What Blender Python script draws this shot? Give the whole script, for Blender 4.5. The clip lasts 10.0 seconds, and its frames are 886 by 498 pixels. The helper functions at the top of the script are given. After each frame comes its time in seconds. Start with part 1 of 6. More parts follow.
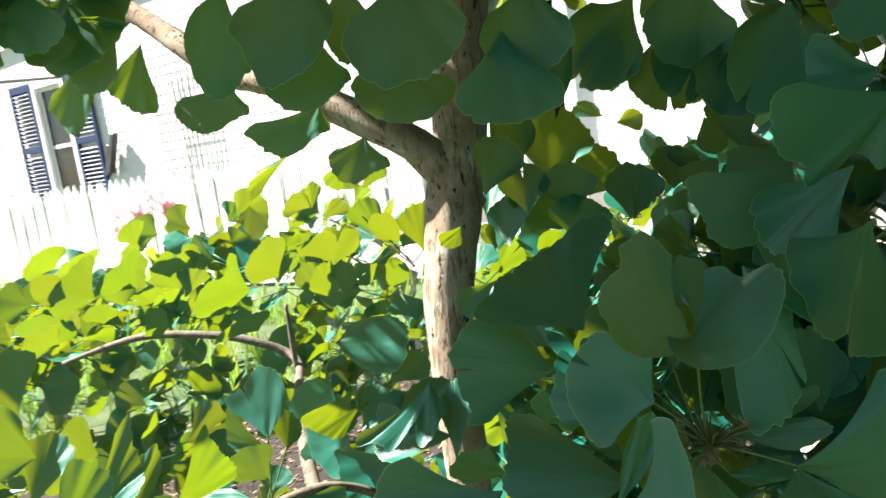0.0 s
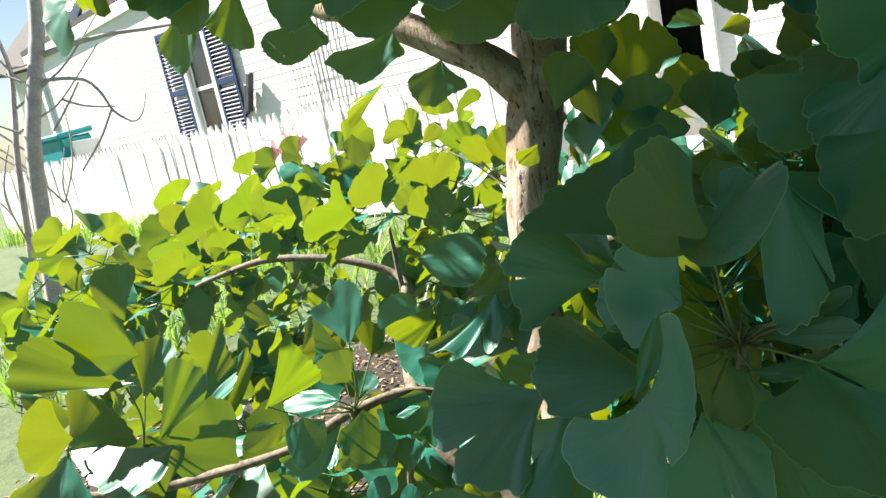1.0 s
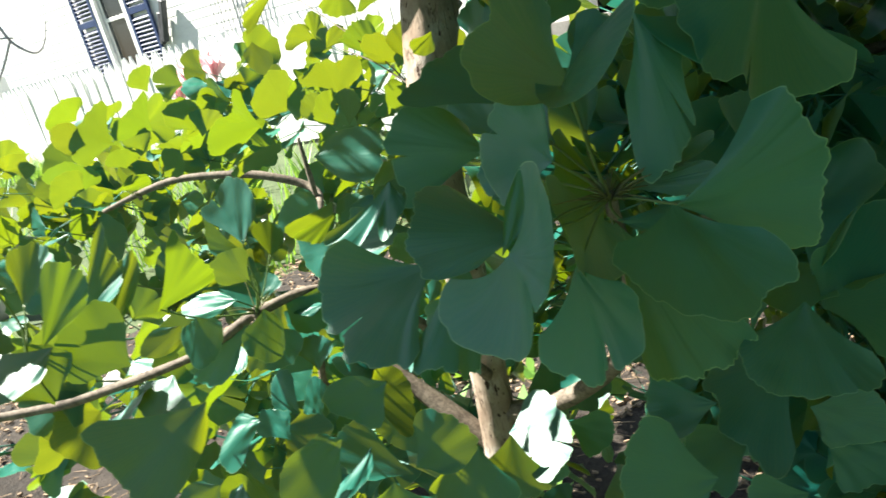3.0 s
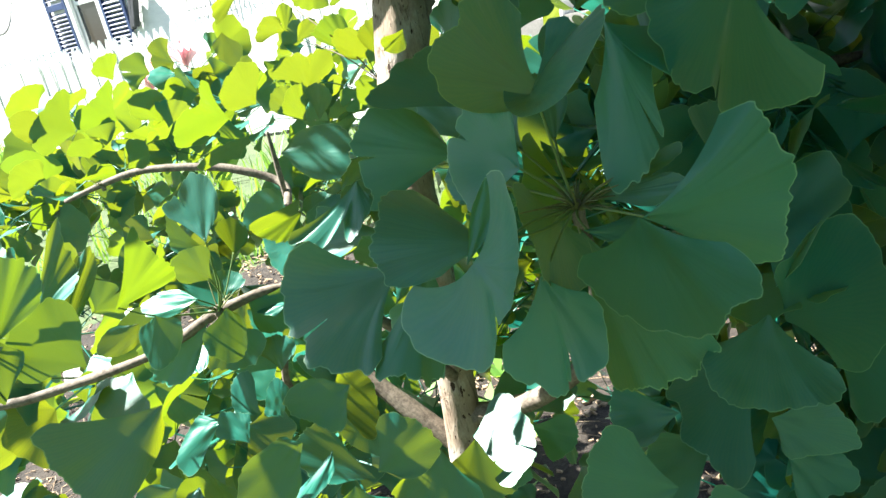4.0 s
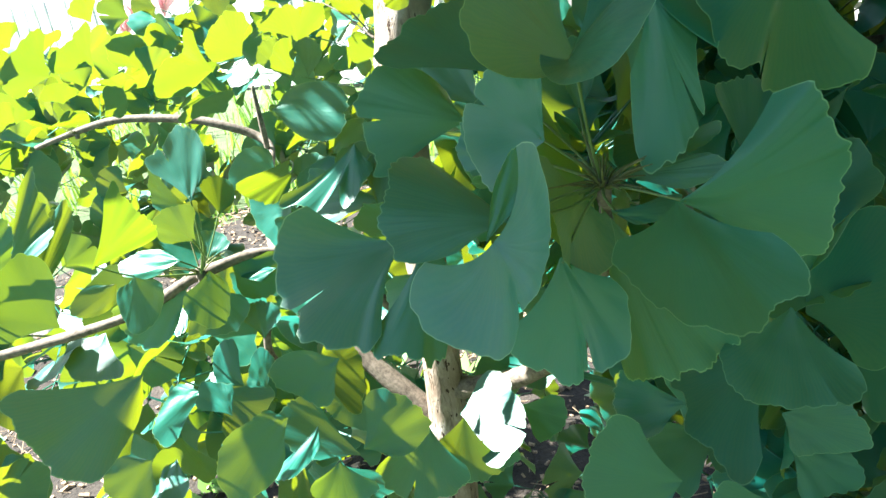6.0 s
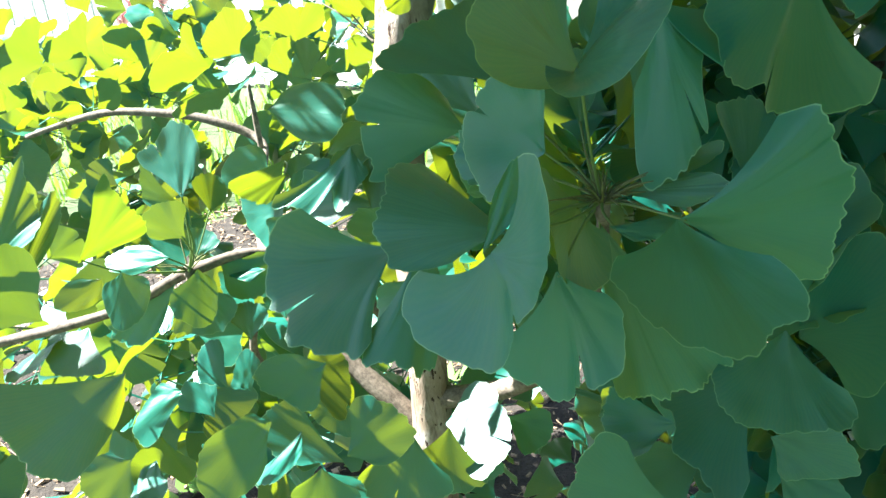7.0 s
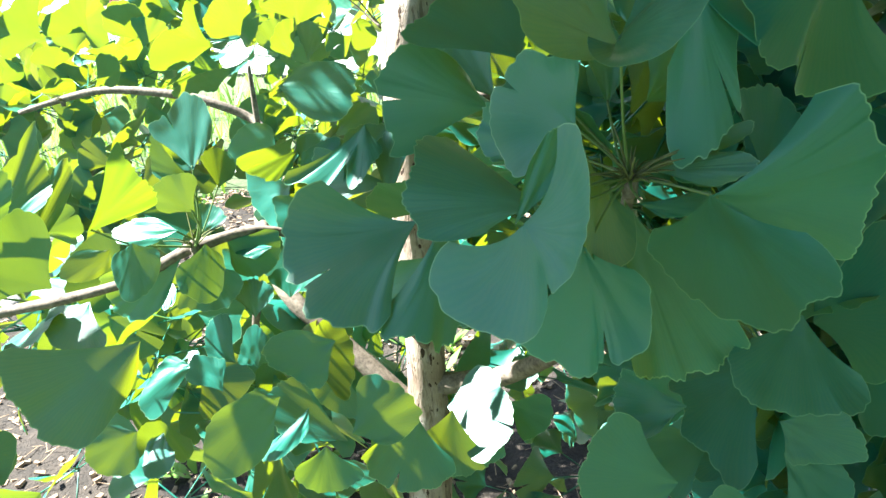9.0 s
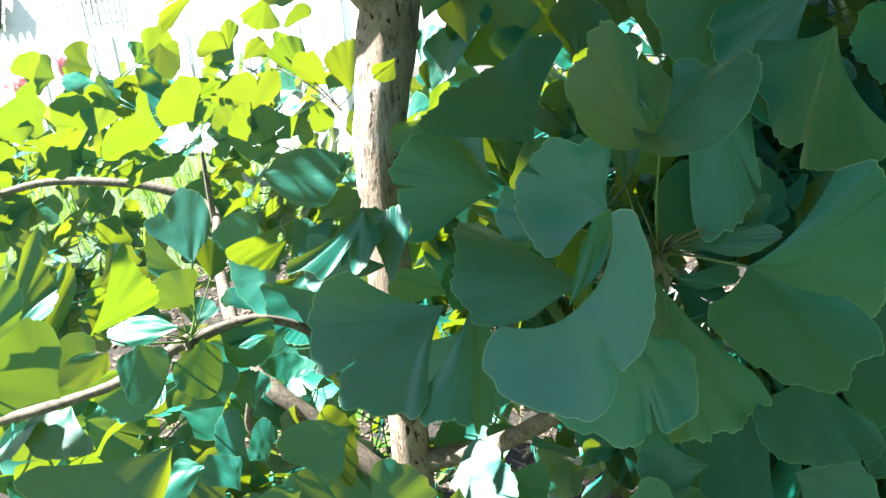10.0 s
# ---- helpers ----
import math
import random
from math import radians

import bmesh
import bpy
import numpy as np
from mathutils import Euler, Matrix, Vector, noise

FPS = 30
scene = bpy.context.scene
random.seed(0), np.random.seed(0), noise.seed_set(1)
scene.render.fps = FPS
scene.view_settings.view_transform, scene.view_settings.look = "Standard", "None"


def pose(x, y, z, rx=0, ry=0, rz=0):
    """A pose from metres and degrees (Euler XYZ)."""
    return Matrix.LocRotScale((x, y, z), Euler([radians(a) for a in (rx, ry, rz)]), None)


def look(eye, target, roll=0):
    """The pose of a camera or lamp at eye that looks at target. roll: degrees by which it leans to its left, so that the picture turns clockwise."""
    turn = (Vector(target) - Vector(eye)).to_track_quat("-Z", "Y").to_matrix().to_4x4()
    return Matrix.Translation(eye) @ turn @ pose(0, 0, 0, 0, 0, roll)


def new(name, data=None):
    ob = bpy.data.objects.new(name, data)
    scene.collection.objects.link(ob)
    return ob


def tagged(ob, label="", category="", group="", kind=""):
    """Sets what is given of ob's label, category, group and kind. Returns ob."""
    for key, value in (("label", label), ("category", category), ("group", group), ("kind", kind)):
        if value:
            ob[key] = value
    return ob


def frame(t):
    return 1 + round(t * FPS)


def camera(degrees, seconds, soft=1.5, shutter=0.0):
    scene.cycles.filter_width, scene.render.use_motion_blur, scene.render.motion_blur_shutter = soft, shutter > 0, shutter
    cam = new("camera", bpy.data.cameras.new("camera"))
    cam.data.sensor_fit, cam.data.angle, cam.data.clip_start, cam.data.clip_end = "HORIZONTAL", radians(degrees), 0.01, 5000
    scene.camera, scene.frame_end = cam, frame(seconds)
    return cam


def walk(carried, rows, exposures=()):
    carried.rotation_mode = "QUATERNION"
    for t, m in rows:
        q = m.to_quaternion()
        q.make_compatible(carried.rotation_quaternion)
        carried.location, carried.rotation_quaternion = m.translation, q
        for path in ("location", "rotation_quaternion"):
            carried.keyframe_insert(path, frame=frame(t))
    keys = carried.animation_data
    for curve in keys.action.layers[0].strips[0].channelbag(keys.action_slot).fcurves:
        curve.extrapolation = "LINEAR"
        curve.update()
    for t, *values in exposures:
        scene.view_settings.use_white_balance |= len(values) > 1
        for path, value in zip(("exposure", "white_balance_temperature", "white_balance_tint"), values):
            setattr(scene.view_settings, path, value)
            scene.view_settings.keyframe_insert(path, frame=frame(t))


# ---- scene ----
cam = camera(59.25, 10.0, shutter=0.3)
PATH = [
    (0.0, pose(-0.0693, 0.0081, 0.9937, 81.40, 8.58, -5.46)),
    (0.5, pose(-0.0319, -0.0177, 0.9979, 80.24, 12.48, 1.10)),
    (1.0, pose(-0.0270, -0.0150, 0.9822, 77.74, 11.74, 3.96)),
    (1.5, pose(-0.0161, -0.0237, 0.9829, 77.77, 11.78, 0.41)),
    (2.0, pose(-0.0214, -0.0260, 0.9802, 75.77, 13.80, 0.69)),
    (2.5, pose(-0.0175, -0.0297, 0.9670, 74.26, 14.72, 1.03)),
    (3.0, pose(-0.0030, -0.0133, 0.9494, 71.06, 13.91, -1.40)),
    (3.2, pose(0.0012, -0.0114, 0.9467, 71.09, 12.14, -2.65)),
    (4.3, pose(0.0006, -0.0028, 0.9531, 70.00, 12.00, -3.23)),
    (4.5, pose(0.0000, -0.0000, 0.9500, 69.88, 10.82, -3.93)),
    (5.0, pose(-0.0106, 0.0094, 0.9486, 68.60, 9.21, -3.00)),
    (5.5, pose(-0.0096, 0.0220, 0.9502, 67.63, 9.58, -3.88)),
    (5.7, pose(-0.0130, 0.0207, 0.9499, 67.38, 9.20, -3.97)),
    (6.8, pose(-0.0173, 0.0183, 0.9505, 68.34, 7.91, -4.04)),
    (7.0, pose(-0.0178, 0.0241, 0.9495, 68.05, 6.33, -3.88)),
    (7.5, pose(-0.0160, 0.0208, 0.9571, 68.67, 8.50, -3.48)),
    (8.0, pose(-0.0078, 0.0282, 0.9493, 67.81, 7.85, -3.95)),
    (8.5, pose(-0.0152, 0.0190, 0.9457, 68.20, 5.68, -2.94)),
    (9.0, pose(-0.0373, 0.0220, 0.9421, 67.74, 4.31, -4.56)),
    (9.5, pose(-0.0594, 0.0227, 0.9602, 69.54, 6.28, -8.27)),
    (10.0, pose(-0.0871, 0.0237, 0.9575, 71.94, 5.67, -11.31)),
]
walk(cam, PATH, [(0.0, 2.48, 6500, 7), (0.6, 2.35, 6500, 7), (1.3, 2.22, 6500, 7), (2.8, 2.30, 6400, 6), (4.5, 3.02, 5950, 5), (9.4, 3.32, 5850, 5), (10.0, 3.00, 5850, 5)])

# ---------------- light ----------------
TO_SUN = Vector((-0.60, 0.17, 0.76)).normalized()
world = bpy.data.worlds.new("sky")
scene.world = world
world.use_nodes = True
wn = world.node_tree
sky = wn.nodes.new("ShaderNodeTexSky")
sky.sky_type = "NISHITA"
sky.sun_disc = False
sky.sun_elevation = math.asin(TO_SUN.z)
sky.sun_rotation = math.atan2(TO_SUN.x, TO_SUN.y)
wn.nodes["Background"].inputs["Strength"].default_value = 0.030
wn.links.new(sky.outputs["Color"], wn.nodes["Background"].inputs["Color"])
sun_data = bpy.data.lights.new("sun", "SUN")
sun_data.energy = 5.0
sun_data.angle = radians(0.53)
sun_data.color = (1.0, 0.93, 0.82)
sun = new("sun", sun_data)
sun.matrix_world = look(TO_SUN * 30, (0, 0, 0))

# ---------------- materials ----------------


def material(name, color, rough=0.6, metal=0.0, spec=0.5):
    m = bpy.data.materials.new(name)
    m.use_nodes = True
    b = m.node_tree.nodes["Principled BSDF"]
    b.inputs["Base Color"].default_value = (*color, 1)
    b.inputs["Roughness"].default_value = rough
    b.inputs["Metallic"].default_value = metal
    b.inputs["Specular IOR Level"].default_value = spec
    return m


def node(m, kind, **sockets):
    n = m.node_tree.nodes.new(kind)
    for key, value in sockets.items():
        n.inputs[key.replace("_", " ")].default_value = value
    return n


def link(m, a, b):
    m.node_tree.links.new(a, b)


def ramp(m, fac, stops):
    n = m.node_tree.nodes.new("ShaderNodeValToRGB")
    while len(n.color_ramp.elements) < len(stops):
        n.color_ramp.elements.new(0.5)
    for e, (p, c) in zip(n.color_ramp.elements, stops):
        e.position, e.color = p, (*c, 1)
    link(m, fac, n.inputs["Fac"])
    return n.outputs["Color"]


def mixed(m, fac, a, b, how="MIX"):
    n = m.node_tree.nodes.new("ShaderNodeMix")
    n.data_type, n.blend_type = "RGBA", how
    for value, k in ((fac, 0), (a, 6), (b, 7)):
        if hasattr(value, "is_linked"):
            link(m, value, n.inputs[k])
        elif k:
            n.inputs[k].default_value = (*value, 1)
        else:
            n.inputs[k].default_value = value
    return n.outputs[2]


def math_node(m, op, a, b=0.0, c=0.0):
    n = m.node_tree.nodes.new("ShaderNodeMath")
    n.operation = op
    for k, value in enumerate((a, b, c)):
        if hasattr(value, "is_linked"):
            link(m, value, n.inputs[k])
        else:
            n.inputs[k].default_value = value
    return n.outputs[0]


def speckled(name, dark, light, scale, rough=0.8, bump=0.3, stretch=(1, 1, 1), fine=6.0, depth=0.002):
    """Two-scale noise colour with a bump, in object space."""
    m = material(name, dark, rough)
    b = m.node_tree.nodes["Principled BSDF"]
    co = node(m, "ShaderNodeTexCoord")
    mp = node(m, "ShaderNodeMapping", Scale=stretch)
    link(m, co.outputs["Object"], mp.inputs["Vector"])
    n1 = node(m, "ShaderNodeTexNoise", Scale=scale, Detail=6.0, Roughness=0.6)
    n2 = node(m, "ShaderNodeTexNoise", Scale=scale * fine, Detail=4.0, Roughness=0.7)
    link(m, mp.outputs[0], n1.inputs["Vector"])
    link(m, mp.outputs[0], n2.inputs["Vector"])
    f = math_node(m, "MULTIPLY_ADD", n2.outputs["Fac"], 0.5, math_node(m, "MULTIPLY", n1.outputs["Fac"], 0.5))
    link(m, ramp(m, f, [(0.36, dark), (0.64, light)]), b.inputs["Base Color"])
    if bump:
        bp = node(m, "ShaderNodeBump", Strength=bump, Distance=depth)
        link(m, f, bp.inputs["Height"])
        link(m, bp.outputs[0], b.inputs["Normal"])
    return m


def leaf_material(name, top, glow, share):
    """Waxy fan leaf: forked veins along the radius, a pale rim, light passing through."""
    m = material(name, top, 0.55, 0, 0.55)
    nt = m.node_tree
    b = nt.nodes["Principled BSDF"]
    uv = node(m, "ShaderNodeUVMap")
    sep = node(m, "ShaderNodeSeparateXYZ")
    link(m, uv.outputs[0], sep.inputs[0])
    u, v = sep.outputs[0], sep.outputs[1]
    # veins get finer towards the rim
    wob = node(m, "ShaderNodeTexNoise", Scale=9.0, Detail=2.0)
    link(m, uv.outputs[0], wob.inputs["Vector"])
    uu = math_node(m, "MULTIPLY_ADD", wob.outputs["Fac"], 0.035, u)
    vein = math_node(m, "SINE", math_node(m, "MULTIPLY", uu, 260.0))
    vein2 = math_node(m, "SINE", math_node(m, "MULTIPLY", uu, 117.0))
    veins = math_node(m, "MULTIPLY_ADD", vein2, 0.5, vein)
    info = node(m, "ShaderNodeObjectInfo")
    geo = node(m, "ShaderNodeNewGeometry")
    rnd = math_node(m, "FRACT", math_node(m, "ADD", info.outputs["Random"], geo.outputs["Random Per Island"]))
    co = node(m, "ShaderNodeTexCoord")
    blot = node(m, "ShaderNodeTexNoise", Scale=38.0, Detail=5.0, Roughness=0.6)
    link(m, co.outputs["Object"], blot.inputs["Vector"])
    c1 = ramp(m, rnd, [(0.0, tuple(0.75 * x for x in top)), (0.5, top), (1.0, (top[0] * 1.5, top[1] * 1.2, top[2] * 0.95))])
    c2 = mixed(m, math_node(m, "MULTIPLY", blot.outputs["Fac"], 0.9), c1, (top[0] * 1.6, top[1] * 1.45, top[2] * 1.5))
    c3 = mixed(m, math_node(m, "MULTIPLY_ADD", veins, 0.008, 0.03), c2, (top[0] * 2.2, top[1] * 1.7, top[2] * 1.4))
    rim = math_node(m, "SMOOTH_MIN", math_node(m, "MULTIPLY", math_node(m, "GREATER_THAN", v, 0.991), 0.6), 1.0, 0.0)
    c4 = mixed(m, rim, c3, (0.22, 0.38, 0.20))
    link(m, c4, b.inputs["Base Color"])
    rr = math_node(m, "MULTIPLY_ADD", blot.outputs["Fac"], 0.18, 0.36)
    link(m, rr, b.inputs["Roughness"])
    bp = node(m, "ShaderNodeBump", Strength=0.045, Distance=0.0002)
    link(m, veins, bp.inputs["Height"])
    # slow swells of the blade
    swell = node(m, "ShaderNodeTexNoise", Scale=1.6, Detail=1.0, Roughness=0.4)
    swell.noise_dimensions = "4D"
    link(m, uv.outputs[0], swell.inputs["Vector"])
    link(m, math_node(m, "MULTIPLY", rnd, 40.0), swell.inputs["W"])
    bp2 = node(m, "ShaderNodeBump", Strength=0.5, Distance=0.010)
    link(m, swell.outputs["Fac"], bp2.inputs["Height"])
    link(m, bp.outputs[0], bp2.inputs["Normal"])
    link(m, bp2.outputs[0], b.inputs["Normal"])
    tr = node(m, "ShaderNodeBsdfTranslucent")
    g2 = mixed(m, math_node(m, "MULTIPLY_ADD", veins, 0.18, 0.3), glow, (glow[0] * 0.55, glow[1] * 0.7, glow[2] * 0.5))
    g3 = mixed(m, rnd, g2, (glow[0] * 0.74, glow[1] * 0.99, glow[2]))
    link(m, g3, tr.inputs["Color"])
    mix = node(m, "ShaderNodeMixShader", Fac=share)
    link(m, b.outputs[0], mix.inputs[1])
    link(m, tr.outputs[0], mix.inputs[2])
    link(m, mix.outputs[0], nt.nodes["Material Output"].inputs["Surface"])
    return m


LEAF = leaf_material("ginkgo_leaf", (0.005, 0.096, 0.073), (0.70, 0.74, 0.005), 0.135)
STALK = leaf_material("leaf_stalk", (0.09, 0.15, 0.045), (0.4, 0.5, 0.06), 0.15)
SCALE = speckled("bud_scale", (0.055, 0.068, 0.020), (0.18, 0.185, 0.065), 300, 0.8, 0.2)
LILY_LEAF = leaf_material("lily_leaf", (0.08, 0.2, 0.05), (0.5, 0.6, 0.05), 0.3)


def bark_material():
    """Grey-brown bark: long soft furrows, fine fibres and small dark pits."""
    m = material("bark", (0.3, 0.2, 0.14), 0.9, 0, 0.15)
    b = m.node_tree.nodes["Principled BSDF"]
    co = node(m, "ShaderNodeTexCoord")
    mp = node(m, "ShaderNodeMapping", Scale=(1.0, 1.0, 0.22))
    link(m, co.outputs["Object"], mp.inputs["Vector"])
    furrow = node(m, "ShaderNodeTexNoise", Scale=150.0, Detail=5.0, Roughness=0.65, Distortion=0.6)
    link(m, mp.outputs[0], furrow.inputs["Vector"])
    fibre = node(m, "ShaderNodeTexNoise", Scale=420.0, Detail=3.0, Roughness=0.7)
    link(m, mp.outputs[0], fibre.inputs["Vector"])
    big = node(m, "ShaderNodeTexNoise", Scale=26.0, Detail=5.0, Roughness=0.65)
    link(m, co.outputs["Object"], big.inputs["Vector"])
    mp2 = node(m, "ShaderNodeMapping", Scale=(1.0, 1.0, 0.4))
    link(m, co.outputs["Object"], mp2.inputs["Vector"])
    pit = node(m, "ShaderNodeTexNoise", Scale=210.0, Detail=2.0)
    link(m, mp2.outputs[0], pit.inputs["Vector"])
    c = ramp(m, big.outputs["Fac"], [(0.3, (0.22, 0.158, 0.115)), (0.52, (0.37, 0.295, 0.232)), (0.70, (0.58, 0.52, 0.47))])
    f = ramp(m, furrow.outputs["Fac"], [(0.34, (0.0, 0.0, 0.0)), (0.46, (1, 1, 1))])
    g = math_node(m, "MULTIPLY_ADD", fibre.outputs["Fac"], 0.5, math_node(m, "MULTIPLY", f, 0.5))
    c2 = mixed(m, g, (0.09, 0.06, 0.042), c)
    c3 = mixed(m, math_node(m, "GREATER_THAN", pit.outputs["Fac"], 0.66), c2, (0.05, 0.032, 0.024))
    link(m, c3, b.inputs["Base Color"])
    bp = node(m, "ShaderNodeBump", Strength=0.8, Distance=0.002)
    link(m, math_node(m, "MULTIPLY_ADD", big.outputs["Fac"], 0.5, g), bp.inputs["Height"])
    link(m, bp.outputs[0], b.inputs["Normal"])
    return m


BARK = bark_material()
TWIG = speckled("twig_bark", (0.065, 0.05, 0.037), (0.22, 0.18, 0.142), 70, 0.85, 0.5, (1, 1, 1), 4, 0.001)
GREY_BARK = speckled("grey_bark", (0.28, 0.25, 0.26), (0.52, 0.48, 0.47), 25, 0.9, 0.6)
SOIL = speckled("garden_soil", (0.010, 0.0075, 0.0055), (0.048, 0.036, 0.027), 14, 0.95, 1.0, (1, 1, 1), 7, 0.02)
LAWN = speckled("lawn", (0.025, 0.045, 0.013), (0.075, 0.105, 0.036), 5, 0.9, 0.8, (1, 1, 1), 9, 0.02)
CHIP = speckled("wood_chip", (0.11, 0.07, 0.042), (0.40, 0.29, 0.19), 40, 0.9, 0.4)
BLADE = leaf_material("grass_blade", (0.10, 0.22, 0.04), (0.45, 0.6, 0.06), 0.3)
STONE = speckled("edging_stone", (0.22, 0.21, 0.21), (0.52, 0.49, 0.46), 12, 0.85, 0.8, (1, 1, 2.5), 5, 0.01)
CONCRETE = speckled("path_concrete", (0.16, 0.153, 0.145), (0.27, 0.26, 0.24), 6, 0.9, 0.4, (1, 1, 1), 12, 0.004)
SIDING = speckled("white_siding_paint", (0.66, 0.66, 0.66), (0.80, 0.80, 0.79), 3, 0.55, 0.1, (1, 1, 4), 10)
TRIM = speckled("white_trim_paint", (0.74, 0.74, 0.73), (0.82, 0.82, 0.81), 4, 0.5, 0.1)
FENCE_PAINT = speckled("fence_paint", (0.68, 0.68, 0.67), (0.84, 0.84, 0.83), 5, 0.55, 0.2, (4, 4, 1))
SHUTTER_PAINT = speckled("dark_blue_shutter_paint", (0.018, 0.032, 0.095), (0.03, 0.052, 0.14), 6, 0.35, 0.1)
DARK = speckled("doorway_shade", (0.012, 0.012, 0.013), (0.03, 0.03, 0.03), 2, 0.8, 0)
CURTAIN = speckled("curtain_cloth", (0.35, 0.33, 0.27), (0.55, 0.52, 0.45), 3, 0.9, 0.3, (6, 6, 0.5))
ROOF = speckled("grey_shingle", (0.035, 0.033, 0.037), (0.075, 0.07, 0.077), 9, 0.9, 0.5, (1, 1, 3))
TEAL = speckled("teal_plastic", (0.0, 0.21, 0.23), (0.01, 0.30, 0.31), 4, 0.45, 0.1)
METAL = speckled("dark_metal", (0.03, 0.03, 0.035), (0.07, 0.07, 0.08), 9, 0.5, 0.1)
PETAL = leaf_material("pink_petal", (0.80, 0.48, 0.55), (0.95, 0.68, 0.72), 0.4)
BUSH = leaf_material("bush_leaf", (0.05, 0.13, 0.03), (0.35, 0.5, 0.05), 0.3)
GLASS = material("window_glass", (0.02, 0.022, 0.025), 0.04, 0, 0.8)

# ---------------- mesh tools ----------------


def mesh_of(name, bm, mat, smooth=False):
    me = bpy.data.meshes.new(name)
    bm.to_mesh(me)
    bm.free()
    me.materials.append(mat)
    if smooth:
        me.polygons.foreach_set("use_smooth", [True] * len(me.polygons))
    return me


def part(name, bm, mat, parent=None, label="", smooth=False):
    ob = new(name, mesh_of(name, bm, mat, smooth))
    ob.parent = parent
    if label:
        ob["label"] = label
    return ob


def thing(name, m, label, category, kind="", group=""):
    ob = new(name)
    ob.matrix_world = m
    return tagged(ob, label, category, group, kind)


def box(bm, size, at=(0, 0, 0), turn=None, bevel=0.0):
    m = Matrix.Translation(at)
    if turn:
        m = m @ turn
    made = bmesh.ops.create_cube(bm, size=1.0, matrix=m @ Matrix.Diagonal((*size, 1)))
    if bevel:
        edges = list({e for v in made["verts"] for e in v.link_edges})
        bmesh.ops.bevel(bm, geom=edges, offset=bevel, segments=1, affect="EDGES")
    return bm


def one_box(size, at=(0, 0, 0), turn=None, bevel=0.0):
    return box(bmesh.new(), size, at, turn, bevel)


def tube(bm, points, radii, sides=8, rough=0.0, seed=0.0):
    """A tapered limb along a smooth line through a few points."""
    pts = [Vector(p) for p in points]
    line, rad = [], []
    n = len(pts)
    for i in range(n - 1):
        p0, p1, p2, p3 = pts[max(i - 1, 0)], pts[i], pts[i + 1], pts[min(i + 2, n - 1)]
        steps = 6 if n > 2 else 3
        for k in range(steps):
            t = k / steps
            line.append(0.5 * ((2 * p1) + (p2 - p0) * t + (2 * p0 - 5 * p1 + 4 * p2 - p3) * t * t + (3 * p1 - p0 - 3 * p2 + p3) * t**3))
            rad.append(radii[i] + (radii[i + 1] - radii[i]) * t)
    line.append(pts[-1])
    rad.append(radii[-1])
    rings = []
    side = Vector((1, 0.3, 0.1))
    for i, p in enumerate(line):
        d = (line[min(i + 1, len(line) - 1)] - line[max(i - 1, 0)]).normalized()
        side = (side - d * side.dot(d)).normalized()
        up = d.cross(side)
        ring = []
        for k in range(sides):
            a = 2 * math.pi * k / sides
            r = rad[i]
            if rough:
                r *= 1 + rough * noise.noise(Vector((math.cos(a) * 2 + seed, math.sin(a) * 2, i * 0.55)))
            ring.append(bm.verts.new(p + r * (math.cos(a) * side + math.sin(a) * up)))
        rings.append(ring)
    for a, b in zip(rings, rings[1:]):
        for k in range(sides):
            bm.faces.new((a[k], a[(k + 1) % sides], b[(k + 1) % sides], b[k]))
    bm.faces.new(reversed(rings[0]))
    bm.faces.new(rings[-1])
    return bm


def smooth_step(a, b, x):
    x = min(max((x - a) / (b - a), 0), 1)
    return x * x * (3 - 2 * x)


